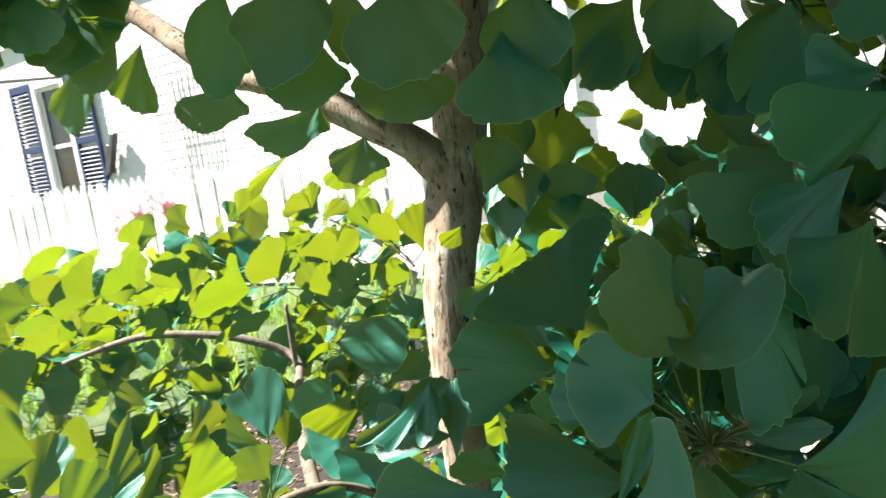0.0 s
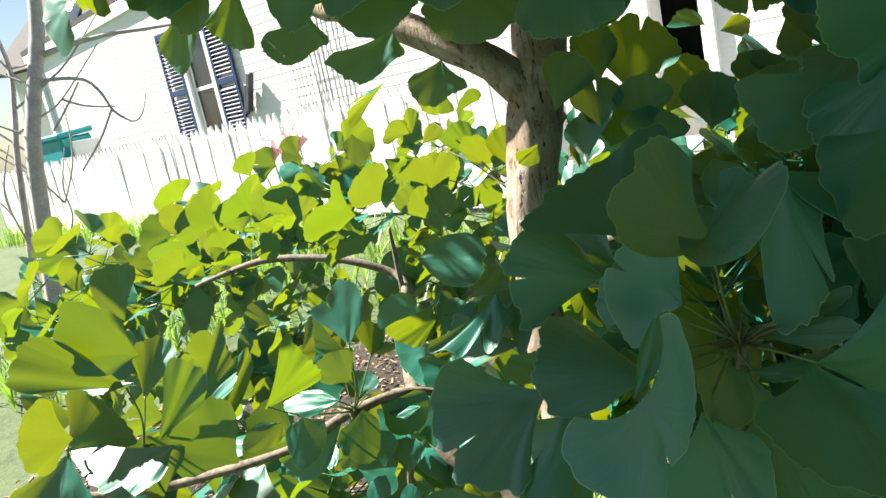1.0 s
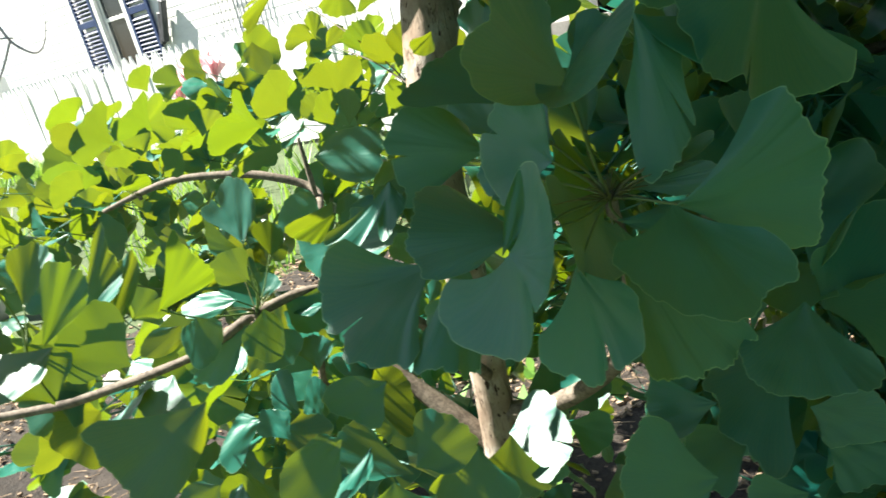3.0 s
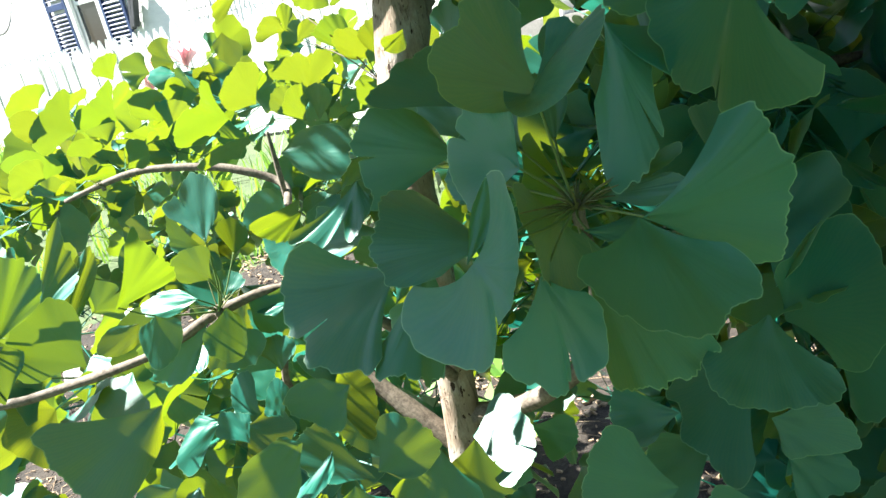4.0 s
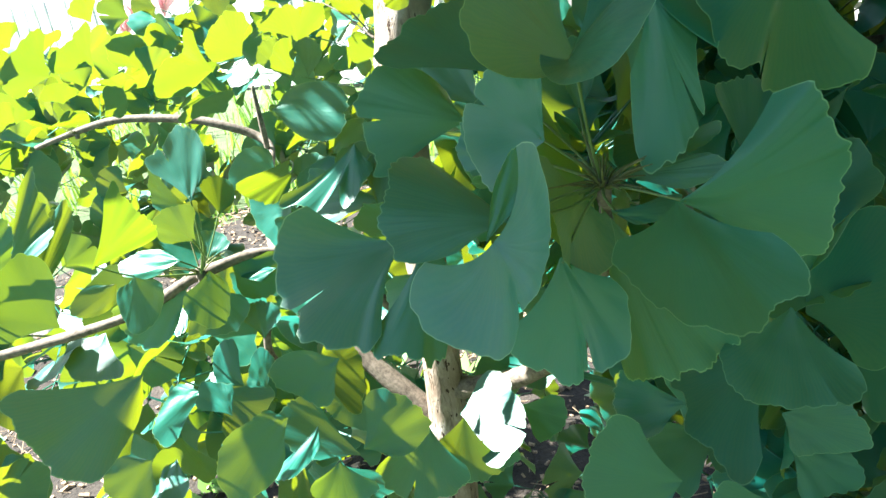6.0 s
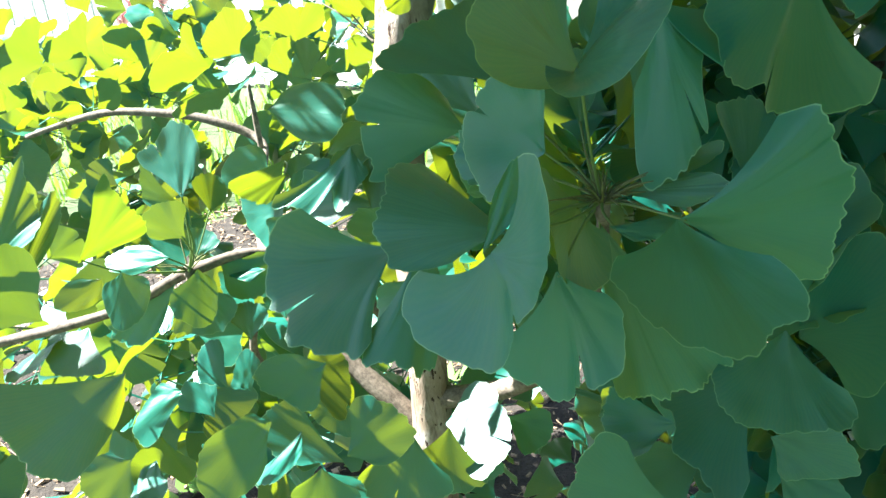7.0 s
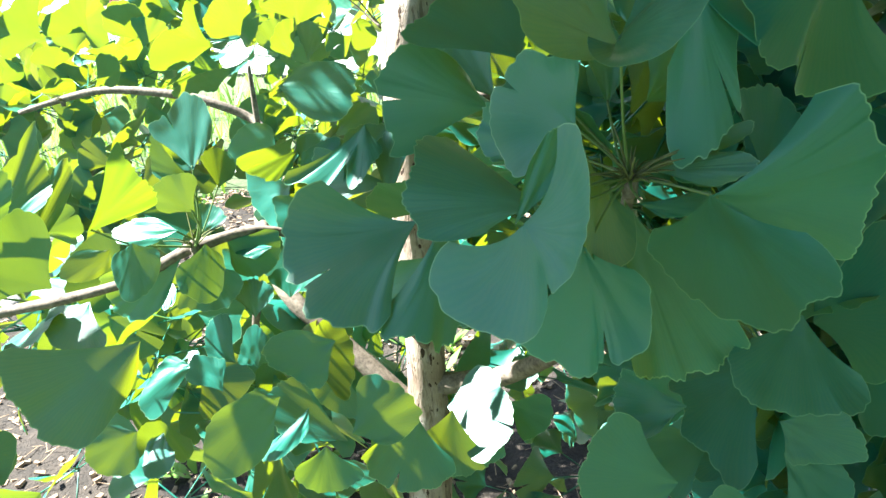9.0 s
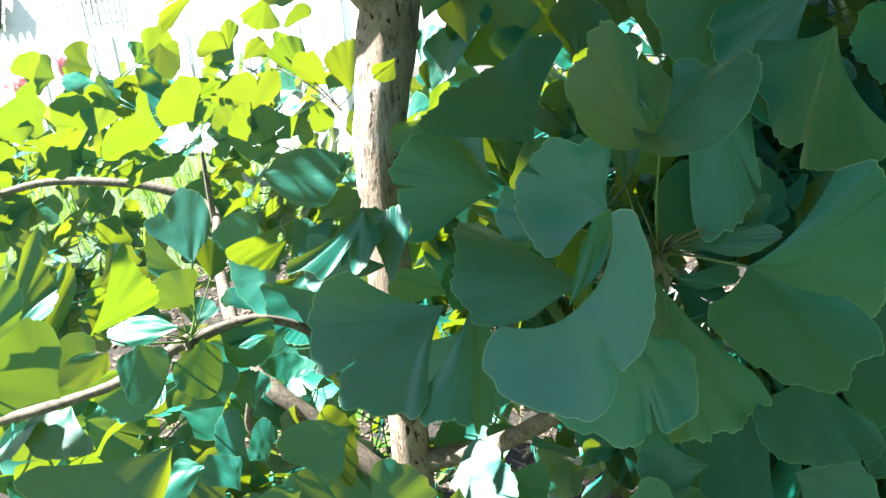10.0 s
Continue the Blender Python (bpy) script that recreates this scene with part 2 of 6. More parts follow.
def fan(bm, edges, radii, cleft=(0, 0, 0.1), cup=0.08, seed=1, na=80, nr=7, m=None, wave=1.0, roll=0.0):
    """A ginkgo blade: a fan from its foot at the origin along +y, between two edge angles, with radii at the edges and the middle."""
    uvs = bm.loops.layers.uv.verify()
    rng = random.Random(seed)
    al, ar = radians(edges[0]), radians(edges[1])
    rl, rm, rr = radii
    ph, ph2 = rng.uniform(0, 6), rng.uniform(0, 6)
    size, wide = rm, max(-al, ar)
    grid = []
    us = [-1 + 2 * i / na for i in range(na + 1)]
    if cleft[1] > 0.01:
        us = sorted(us + [cleft[0] - 0.012, cleft[0], cleft[0] + 0.012])
    m = m or Matrix.Identity(4)
    for u in us:
        a = al * -u if u < 0 else ar * u
        side = rl if u < 0 else rr
        w = abs(u) ** 1.6
        r = rm + (side - rm) * w
        r *= 1.02 + 0.05 * noise.noise(Vector((u * 3.5 + seed * 3.1, seed * 1.7, 0))) + 0.05 * noise.noise(Vector((u * 8 + seed, 5.0, seed * 0.7))) + 0.012 * noise.noise(Vector((u * 25 + seed, 9.0, seed * 0.3)))
        r *= 0.972 + 0.028 * abs(math.sin(u * 15 + ph + 2.5 * noise.noise(Vector((u * 5, seed, 0))))) ** 0.7
        r *= 1.05 - 0.36 * max(0.0, (abs(u) - 0.64) / 0.36) ** 2.4
        cut = max(0.0, 1 - abs(u - cleft[0]) / max(cleft[2], 0.02))
        r *= 1 - cleft[1] * (0.35 * cut**1.5 + 0.65 * smooth_step(0.55, 1.0, cut))
        col = []
        for k in range(nr + 1):
            s = k / nr
            flare = 0.66 + 0.43 * s**1.2 if wide < 1.3 else 0.92 + 0.12 * s
            aa = a * flare
            d = max(s, 0.012) * r
            x, y = d * math.sin(aa), d * math.cos(aa)
            bulge = u * u - 0.35
            z = cup * size * bulge * s * s
            z += wave * size * 0.075 * s**2.5 * math.sin(u * 4.2 + ph) + wave * size * 0.012 * s**4 * math.sin(u * 9 + ph2)
            z += wave * size * 0.10 * (s - s * s) * math.sin(ph2)
            if roll:
                side_u = u if roll > 0 else -u
                fold = max(0.0, side_u - 0.1) / 0.9
                x0 = d * math.sin((ar if roll > 0 else al) * 0.1 * flare)
                phi = abs(roll) * fold
                x, z = x0 + (x - x0) * math.cos(phi) if fold else x, z + abs(x - x0) * math.sin(phi)
            col.append((bm.verts.new(m @ Vector((x, y, z))), 0.5 + 0.5 * u, s))
        grid.append(col)
    for a, b in zip(grid, grid[1:]):
        for k in range(nr):
            f = bm.faces.new((a[k][0], b[k][0], b[k + 1][0], a[k + 1][0]))
            f.smooth = True
            for loop, (_, u, v) in zip(f.loops, (a[k], b[k], b[k + 1], a[k + 1])):
                loop[uvs].uv = (u, v)
    return bm


# ---------------- ground ----------------
def ground_sheet():
    """One sheet to the horizon, finely cut and uneven near the tree."""
    bm = bmesh.new()
    xs = [-900, -200, -60, -25, -14] + [-9 + 0.5 * i for i in range(37)] + [14, 25, 60, 200, 900]
    ys = [-900, -200, -40, -12, -6] + [-3 + 0.5 * i for i in range(39)] + [22, 32, 60, 200, 900]
    v = [[bm.verts.new((x, y, 0.05 * noise.noise(Vector((x * 0.6, y * 0.6, 0))) - 0.02)) for x in xs] for y in ys]
    for j in range(len(ys) - 1):
        for i in range(len(xs) - 1):
            bm.faces.new((v[j][i], v[j][i + 1], v[j + 1][i + 1], v[j + 1][i]))
    return part("ground", bm, LAWN, None, "", True)


ground = tagged(ground_sheet(), "sunlit green lawn running to the fence", "ground", kind="structure")


def bed():
    """The soil bed round the tree, slightly raised, with an uneven edge."""
    bm = bmesh.new()
    n, rings = 64, 26
    ctr = bm.verts.new((0, 0, 0.06))
    last = None
    for k in range(1, rings + 1):
        ring = []
        for i in range(n):
            a = 2 * math.pi * i / n
            r = k / rings * (1.45 + 0.2 * noise.noise(Vector((math.cos(a) * 1.5, math.sin(a) * 1.5, 3))))
            x, y = r * math.cos(a) * 1.25, r * math.sin(a)
            z = 0.06 - 0.09 * smooth_step(0.8, 1.0, k / rings) + 0.05 * noise.noise(Vector((x * 3, y * 3, 1))) + 0.02 * noise.noise(Vector((x * 11, y * 11, 2)))
            ring.append(bm.verts.new((x, y, z if k < rings else -0.06)))
        for i in range(n):
            if last is None:
                bm.faces.new((ctr, ring[i], ring[(i + 1) % n]))
            else:
                bm.faces.new((last[i], ring[i], ring[(i + 1) % n], last[(i + 1) % n]))
        last = ring
    ob = part("soil_bed", bm, SOIL, None, "", True)
    ob.location = (-0.1, 1.75, 0.02)
    return tagged(ob, "dark crumbly garden soil under the tree", "soil", kind="structure")


bed()


def chips():
    """Bark chips, straws and crumbs lying on the bed."""
    rng = random.Random(5)
    co, faces = [], []
    for k in range(9000):
        a, r = rng.uniform(0, 2 * math.pi), 1.3 * math.sqrt(rng.random())
        x, y = r * math.cos(a) * 1.25 - 0.1, r * math.sin(a) + 1.75
        w = rng.uniform(0.003, 0.009)
        l = w * rng.uniform(1.3, 3.0) if k % 3 else rng.uniform(0.02, 0.06)
        w = w if k % 3 else 0.0016
        m = Euler((rng.uniform(-0.4, 0.4), rng.uniform(-0.4, 0.4), rng.uniform(0, 6.3))).to_matrix()
        p = Vector((x, y, 0.087 + 0.05 * noise.noise(Vector(((x + 0.1) * 3, (y - 1.75) * 3, 1)))))
        n = len(co)
        t = w * rng.uniform(0.2, 0.5)
        for dx, dy, dz in ((-1, -0.6, -1), (1, -1, -1), (0.8, 1, -1), (-0.9, 0.8, -1), (-1, -0.6, 1), (1, -1, 1), (0.8, 1, 1), (-0.9, 0.8, 1)):
            co.append(p + m @ Vector((dx * l / 2, dy * w / 2, dz * t)))
        faces += [tuple(n + i for i in q) for q in ((4, 5, 6, 7), (0, 1, 5, 4), (1, 2, 6, 5), (2, 3, 7, 6), (3, 0, 4, 7))]
    me = bpy.data.meshes.new("bark_chips")
    me.from_pydata(co, [], faces)
    me.materials.append(CHIP)
    return tagged(new("bark_chips", me), "pale brown bark chips and straws scattered over the soil", "bark chips", kind="stuff")


chips()


def grass_tufts():
    rng = random.Random(9)
    bm = bmesh.new()
    for _ in range(420):
        if rng.random() < 0.55:
            s = rng.uniform(-4.5, 3.0)
            p = Vector((-3.8, 8.4, 0)) + s * Vector((0.788, -0.616, 0)) + Vector((-0.5, -0.6, 0)) * rng.uniform(0.1, 0.9)
        else:
            p = Vector((rng.uniform(-3.4, 0.6), rng.uniform(2.9, 5.2), 0))
        for _ in range(7):
            h, a = rng.uniform(0.10, 0.34), rng.uniform(0, 6.28)
            lean = Vector((math.cos(a), math.sin(a), 0)) * h * rng.uniform(0.2, 0.8)
            q = p + Vector((rng.uniform(-0.06, 0.06), rng.uniform(-0.06, 0.06), -0.03))
            w = Vector((-math.sin(a), math.cos(a), 0)) * 0.005
            v = [bm.verts.new(c) for c in (q - w, q + w, q + lean * 0.4 + Vector((0, 0, h * 0.6)) + w, q + lean * 0.4 + Vector((0, 0, h * 0.6)) - w, q + lean + Vector((0, 0, h)))]
            bm.faces.new(v[:4])
            bm.faces.new((v[3], v[2], v[4]))
    return tagged(part("grass_tufts", bm, BLADE), "long sunlit green grass blades by the fence", "grass", kind="stuff")


grass_tufts()


def weeds():
    """Low yellow-green weeds between the chips."""
    rng = random.Random(31)
    bm = bmesh.new()
    for _ in range(70):
        p = Vector((rng.uniform(-0.75, 0.05), rng.uniform(0.8, 1.7), 0.07))
        for _ in range(9):
            h, a = rng.uniform(0.02, 0.06), rng.uniform(0, 6.28)
            d = Vector((math.cos(a), math.sin(a), rng.uniform(0.3, 1.2))) * h
            w = Vector((-math.sin(a), math.cos(a), 0)) * h * 0.22
            v = [bm.verts.new(c) for c in (p, p + d * 0.55 + w, p + d, p + d * 0.55 - w)]
            bm.faces.new(v)
    return tagged(part("weeds", bm, BLADE), "small yellow-green weeds growing among the chips", "weeds", kind="stuff")


weeds()


def driveway():
    bm = bmesh.new()
    box(bm, (3.4, 9.0, 0.10), (0, 0, 0.0), None, 0.01)
    ob = part("driveway", bm, CONCRETE)
    ob.matrix_basis = pose(2.75, 5.2, 0.0, 0, 0, 6)
    return tagged(ob, "pale sunlit concrete driveway", "driveway", kind="structure")


driveway()


def edging_stone(at, size, seed):
    bm = bmesh.new()
    bmesh.ops.create_icosphere(bm, subdivisions=3, radius=1.0)
    for v in bm.verts:
        n = noise.noise(v.co * 1.3 + Vector((seed * 7.3, 0, 0))) * 0.35 + noise.noise(v.co * 4 + Vector((0, seed, 0))) * 0.12
        c = v.co * (1 + n)
        v.co = Vector([math.copysign(min(abs(q), 0.8), q) * k for q, k in zip(c, size)])
    ob = part("edging_stone", bm, STONE, None, "", True)
    ob.matrix_basis = pose(*at, 0, 0, seed * 47)
    return tagged(ob, "rough grey edging stone beside the soil", "stone", "edging stones")


for k in range(9):
    rs = random.Random(k)
    edging_stone((0.70 + 0.07 * rs.uniform(-1, 1) + 0.03 * k, 0.75 + 0.16 * k, 0.09), (0.075 * rs.uniform(0.8, 1.3), 0.09 * rs.uniform(0.8, 1.2), 0.055 * rs.uniform(0.8, 1.2)), k)

edging_stone((-1.08, 2.06, 0.09), (0.12, 0.10, 0.07), 31)

# ---------------- fence ----------------
FENCE_TURN = -38.0


def fence():
    top = thing("picket_fence", pose(-3.8, 8.4, 0, 0, 0, FENCE_TURN), "white painted wooden picket fence with pointed pickets", "fence")
    bm = bmesh.new()
    pts = [(-0.052, 0), (0.052, 0), (0.046, 0.88), (0.0, 0.99), (-0.046, 0.88)]
    f = [bm.verts.new((x, -0.011, z)) for x, z in pts]
    g = [bm.verts.new((x, 0.011, z)) for x, z in pts]
    bm.faces.new(f)
    bm.faces.new(reversed(g))
    for i in range(5):
        j = (i + 1) % 5
        bm.faces.new((f[j], f[i], g[i], g[j]))
    picket = mesh_of("picket", bm, FENCE_PAINT)
    rng = random.Random(3)
    for i in range(100):
        ob = new("picket", picket)
        ob.parent = top
        ob.matrix_basis = pose(-5.6 + i * 0.108, 0, 0.02 + rng.uniform(-0.008, 0.008), rng.uniform(-1, 1), rng.uniform(-0.8, 0.8), 0)
    for z in (0.25, 0.62):
        part("rail", one_box((10.9, 0.04, 0.09), (-0.2, 0.032, z), None, 0.004), FENCE_PAINT, top)
    for i in range(5):
        part("post", one_box((0.1, 0.1, 1.02), (-5.5 + i * 2.65, 0.11, 0.5), None, 0.008), FENCE_PAINT, top)


fence()

# ---------------- house ----------------
HOUSE = pose(-3.9, 11.2, 0, 0, 0, -36)


def siding_wall(top, u0, u1, z0, height, holes, step=0.115):
    """Lapped boards between u0 and u1; height(u) gives the roofline; holes are rectangles in u and z."""
    z = z0
    while z < H_TOP:
        spans = [(u0, u1)]
        for a, b, c, d in holes:
            if c < z + step * 0.5 < d:
                spans = [s for lo, hi in spans for s in ((lo, min(hi, a)), (max(lo, b), hi)) if s[1] - s[0] > 0.02]
        for lo, hi in spans:
            # clip to the roof slope
            while lo < hi and height(lo) < z + step * 0.5:
                lo += 0.05
            while hi > lo and height(hi) < z + step * 0.5:
                hi -= 0.05
            if hi - lo < 0.05:
                continue
            bm = bmesh.new()
            v = [bm.verts.new(p) for p in ((lo, -0.013, z), (hi, -0.013, z), (hi, -0.009, z + step + 0.003), (lo, -0.009, z + step + 0.003), (lo, 0, z), (hi, 0, z), (hi, 0, z + step), (lo, 0, z + step))]
            for q in ((0, 1, 2, 3), (1, 0, 4, 5), (3, 2, 6, 7), (0, 3, 7, 4), (2, 1, 5, 6)):
                bm.faces.new([v[k] for k in q])
            part("siding_board", bm, SIDING, top)
        z += step


def shutter(top, u, z0, z1, w=0.50):
    s = part("shutter", one_box((0.055, 0.035, z1 - z0), (u - w / 2 + 0.027, -0.055, (z0 + z1) / 2), None, 0.004), SHUTTER_PAINT, top, "dark blue louvred shutter")
    part("stile", one_box((0.055, 0.035, z1 - z0), (u + w / 2 - 0.027, -0.055, (z0 + z1) / 2), None, 0.004), SHUTTER_PAINT, s)
    mid = z0 + (z1 - z0) * 0.5
    for a, h in ((z0 + 0.05, 0.1), (mid, 0.09), (z1 - 0.05, 0.1)):
        part("shutter_rail", one_box((w - 0.11, 0.033, h), (u, -0.055, a), None, 0.003), SHUTTER_PAINT, s)
    slat = mesh_of("slat", one_box((w - 0.112, 0.007, 0.052), (0, 0, 0), pose(0, 0, 0, -42, 0, 0)), SHUTTER_PAINT)
    z = z0 + 0.12
    while z < z1 - 0.11:
        if abs(z - mid) > 0.06:
            ob = new("slat", slat)
            ob.parent = s
            ob.location = (u, -0.055, z)
        z += 0.056
    return s


def sash_window(top, u0, u1, z0, z1):
    w = new("window")
    w.parent = top
    c = 0.09
    for name, size, at in (
        ("casing", (c, 0.05, z1 - z0 + 2 * c), (u0 - c / 2, -0.04, (z0 + z1) / 2)), ("casing", (c, 0.05, z1 - z0 + 2 * c), (u1 + c / 2, -0.04, (z0 + z1) / 2)),
        ("casing", (u1 - u0, 0.05, c), ((u0 + u1) / 2, -0.04, z1 + c / 2)), ("sill", (u1 - u0 + 0.24, 0.1, 0.05), ((u0 + u1) / 2, -0.06, z0 - 0.03)),
        ("meeting_rail", (u1 - u0 - 0.1, 0.04, 0.05), ((u0 + u1) / 2, 0.01, (z0 + z1) / 2)), ("sash", (0.05, 0.04, z1 - z0), (u0 + 0.025, 0.012, (z0 + z1) / 2)),
        ("sash", (0.05, 0.04, z1 - z0), (u1 - 0.025, 0.012, (z0 + z1) / 2)), ("sash", (u1 - u0 - 0.1, 0.04, 0.05), ((u0 + u1) / 2, 0.012, z1 - 0.025)), ("sash", (u1 - u0 - 0.1, 0.04, 0.06), ((u0 + u1) / 2, 0.012, z0 + 0.03)),
    ):
        part(name, one_box(size, at, None, 0.003), TRIM, w)
    for a, b in ((z0 + 0.06, (z0 + z1) / 2 - 0.025), ((z0 + z1) / 2 + 0.025, z1 - 0.05)):
        part("pane", one_box((u1 - u0 - 0.1, 0.006, b - a), ((u0 + u1) / 2, 0.014, (a + b) / 2)), GLASS, w)


def house():
    top = thing("house", HOUSE, "white clapboard house with dark blue shutters", "house")
    L, R = H_LEFT, H_RIGHT

    def height(u):
        return min(H_EAVE + (u - L) * H_PITCH, H_TOP)

    holes = [(W_L - 0.09, W_R + 0.09, W_B - 0.06, W_T + 0.09), (D_L - 0.12, D_R + 0.12, -1, D_T + 0.12)]
    wall = bmesh.new()
    # the wall behind the boards, in vertical strips round the openings
    cuts = sorted({L, W_L, W_R, D_L, D_R, R, L + (H_TOP - H_EAVE) / H_PITCH})
    for a, b in zip(cuts, cuts[1:]):
        mid = (a + b) / 2
        gaps = [(c, d) for p, q, c, d in ((W_L, W_R, W_B, W_T), (D_L, D_R, 0, D_T)) if p - 0.001 < mid < q + 0.001]
        lo = 0.0
        for c, d in gaps + [(99, 99)]:
            if c > 50:
                v = [wall.verts.new(p) for p in ((a, 0, lo), (b, 0, lo), (b, 0, height(b)), (a, 0, height(a)), (a, 0.2, lo), (b, 0.2, lo), (b, 0.2, height(b)), (a, 0.2, height(a)))]
                for q in ((0, 1, 2, 3), (5, 4, 7, 6), (3, 2, 6, 7), (0, 3, 7, 4), (2, 1, 5, 6), (1, 0, 4, 5)):
                    wall.faces.new([v[k] for k in q])
            elif c > lo:
                box(wall, (b - a, 0.2, c - lo), (mid, 0.1, (c + lo) / 2))
            lo = d
    part("wall", wall, SIDING, top)
    siding_wall(top, L, R, 0.35, height, holes)
    part("foundation", one_box((R - L, 0.1, 0.35), ((L + R) / 2, -0.01, 0.17)), CONCRETE, top)
    part("corner_board", one_box((0.12, 0.06, H_EAVE), (L + 0.06, -0.045, H_EAVE / 2), None, 0.004), TRIM, top)
    # sloping roof edge with its white board
    run = (H_TOP - H_EAVE) / H_PITCH
    slope = math.atan(H_PITCH)
    long = math.hypot(run, H_TOP - H_EAVE)
    c = (L + run / 2, 0, (H_EAVE + H_TOP) / 2)
    tilt = Matrix.Rotation(-slope, 4, "Y")
    part("rake_board", one_box((long + 0.6, 0.05, 0.20), (c[0], -0.05, c[2] + 0.02), tilt, 0.005), TRIM, top)
    part("roof", one_box((long + 0.8, 6.9, 0.09), (c[0], 3.40, c[2] + 0.19), tilt), ROOF, top)
    part("roof_cap", one_box((R - L - run + 0.3, 6.9, 0.09), ((L + run + R) / 2, 3.40, H_TOP + 0.1)), ROOF, top)
    part("soffit", one_box((long + 0.5, 0.03, 0.03), (c[0], -0.035, c[2] - 0.06), tilt), TRIM, top)
    part("side_wall", one_box((0.2, 6.0, H_EAVE), (L + 0.1, 3.2, H_EAVE / 2)), SIDING, top)
    part("back_wall", one_box((R - L - 0.2, 0.2, H_TOP), ((L + R) / 2, 6.3, H_TOP / 2)), SIDING, top)
    part("side_wall", one_box((0.2, 6.0, H_TOP), (R - 0.1, 3.2, H_TOP / 2)), SIDING, top)
    sash_window(top, W_L, W_R, W_B, W_T)
    part("curtain", one_box((W_R - W_L, 0.02, W_T - W_B), ((W_L + W_R) / 2, 0.17, (W_B + W_T) / 2)), CURTAIN, top, "pale curtain")
    shutter(top, W_L - 0.09 - 0.252, W_B - 0.05, W_T + 0.09)
    shutter(top, W_R + 0.09 + 0.252, W_B - 0.05, W_T + 0.09)
    for u in (D_L - 0.06, D_R + 0.06):
        part("door_casing", one_box((0.12, 0.06, D_T), (u, -0.035, D_T / 2), None, 0.004), TRIM, top)
    part("door_casing", one_box((D_R - D_L + 0.24, 0.06, 0.12), ((D_L + D_R) / 2, -0.035, D_T + 0.06), None, 0.004), TRIM, top)
    # near-black sheet set inside the opening, its colour standing in for shade
    part("doorway", one_box((2.4, 0.05, 2.6), ((D_L + D_R) / 2, 1.5, 1.3)), DARK, top, "black sheet for the shade inside the open doorway")
    # meter pipe and bracket by the window
    part("pipe", one_box((0.07, 0.09, 0.55), (PIPE_U, -0.1, PIPE_Z), Matrix.Rotation(0.42, 4, "Y"), 0.01), METAL, top, "dark metal conduit")
    part("pipe", one_box((0.06, 0.07, 0.42), (PIPE_U - 0.13, -0.08, PIPE_Z - 0.08), Matrix.Rotation(0.36, 4, "Y"), 0.01), METAL, top, "dark metal conduit")


H_LEFT, H_RIGHT, H_EAVE, H_PITCH, H_TOP = -5.72, 11.01, 2.91, 0.048, 3.15
W_L, W_R, W_B, W_T = -0.78, -0.19, 0.75, 2.42
D_L, D_R, D_T = 6.56, 7.01, 2.05
PIPE_U, PIPE_Z = 0.67, 1.36
house()


def trellis():
    top = thing("wire_trellis", HOUSE @ pose(2.01, -0.12, 0), "thin dark wire trellis against the siding", "trellis")
    rng = random.Random(8)
    for i in range(9):
        pts = [((i - 4) * 0.085 * (0.75 + 0.12 * z) + rng.uniform(-0.02, 0.02), 0, z) for z in (0, 0.6, 1.1, 1.6, 2.1, 2.5)]
        part("upright", tube(bmesh.new(), pts, [0.005] * 6, 4), METAL, top)
    for z in (0.8, 1.7):
        part("crossbar", tube(bmesh.new(), [(-0.36, -0.01, z), (0.36, -0.01, z)], [0.003, 0.003], 4), METAL, top)


trellis()


def teal_bin():
    top = thing("storage_bin", HOUSE @ pose(-4.01, -0.7, 0.2, 0, 0, 8), "teal plastic garden bin behind the fence", "bin")
    bm = one_box((0.8, 0.6, 1.15), (0, 0, 0.575), None, 0.03)
    part("body", bm, TEAL, top)
    part("lid", one_box((0.86, 0.68, 0.09), (0, 0, 1.2), pose(0, 0, 0, 4, 0, 0), 0.02), TEAL, top)
    part("side_panel", one_box((0.05, 0.5, 0.9), (0.62, 0, 0.6), None, 0.01), TRIM, top, "white side panel")


teal_bin()


def far_house():
    top = thing("house", HOUSE @ pose(-13.5, 9, 0, 0, 0, 18), "grey-roofed neighbouring house behind the trees", "house")
    part("wall", one_box((11, 6, 4.2), (0, 0, 2.1)), SIDING, top)
    bm = bmesh.new()
    v = [bm.verts.new(p) for p in ((-5.9, -3.6, 4.0), (5.9, -3.6, 4.0), (5.9, 3.6, 4.0), (-5.9, 3.6, 4.0), (-5.9, 0, 7.0), (5.9, 0, 7.0))]
    for q in ((0, 1, 5, 4), (2, 3, 4, 5), (1, 2, 5), (3, 0, 4), (3, 2, 1, 0)):
        bm.faces.new([v[k] for k in q])
    part("roof", bm, ROOF, top)
    bm = bmesh.new()
    v = [bm.verts.new(p) for p in ((-3.9, -2.6, 4.6), (-2.7, -2.6, 4.6), (-3.3, -2.6, 5.9), (-3.9, -0.9, 4.6), (-2.7, -0.9, 4.6), (-3.3, -0.9, 5.9))]
    for q in ((0, 1, 2), (5, 4, 3), (0, 2, 5, 3), (1, 4, 5, 2), (0, 3, 4, 1)):
        bm.faces.new([v[k] for k in q])
    part("dormer", bm, TRIM, top, "white gabled dormer")
    for u in (-2.6, 0.4, 3.2):
        w = new("window")
        w.parent = top
        part("pane", one_box((0.8, 0.05, 1.3), (u, -3.03, 1.9)), GLASS, w)
        part("frame", one_box((0.95, 0.04, 0.08), (u, -3.04, 2.6)), TRIM, w)
        part("sill", one_box((1.0, 0.1, 0.06), (u, -3.06, 1.22)), TRIM, w)


far_house()


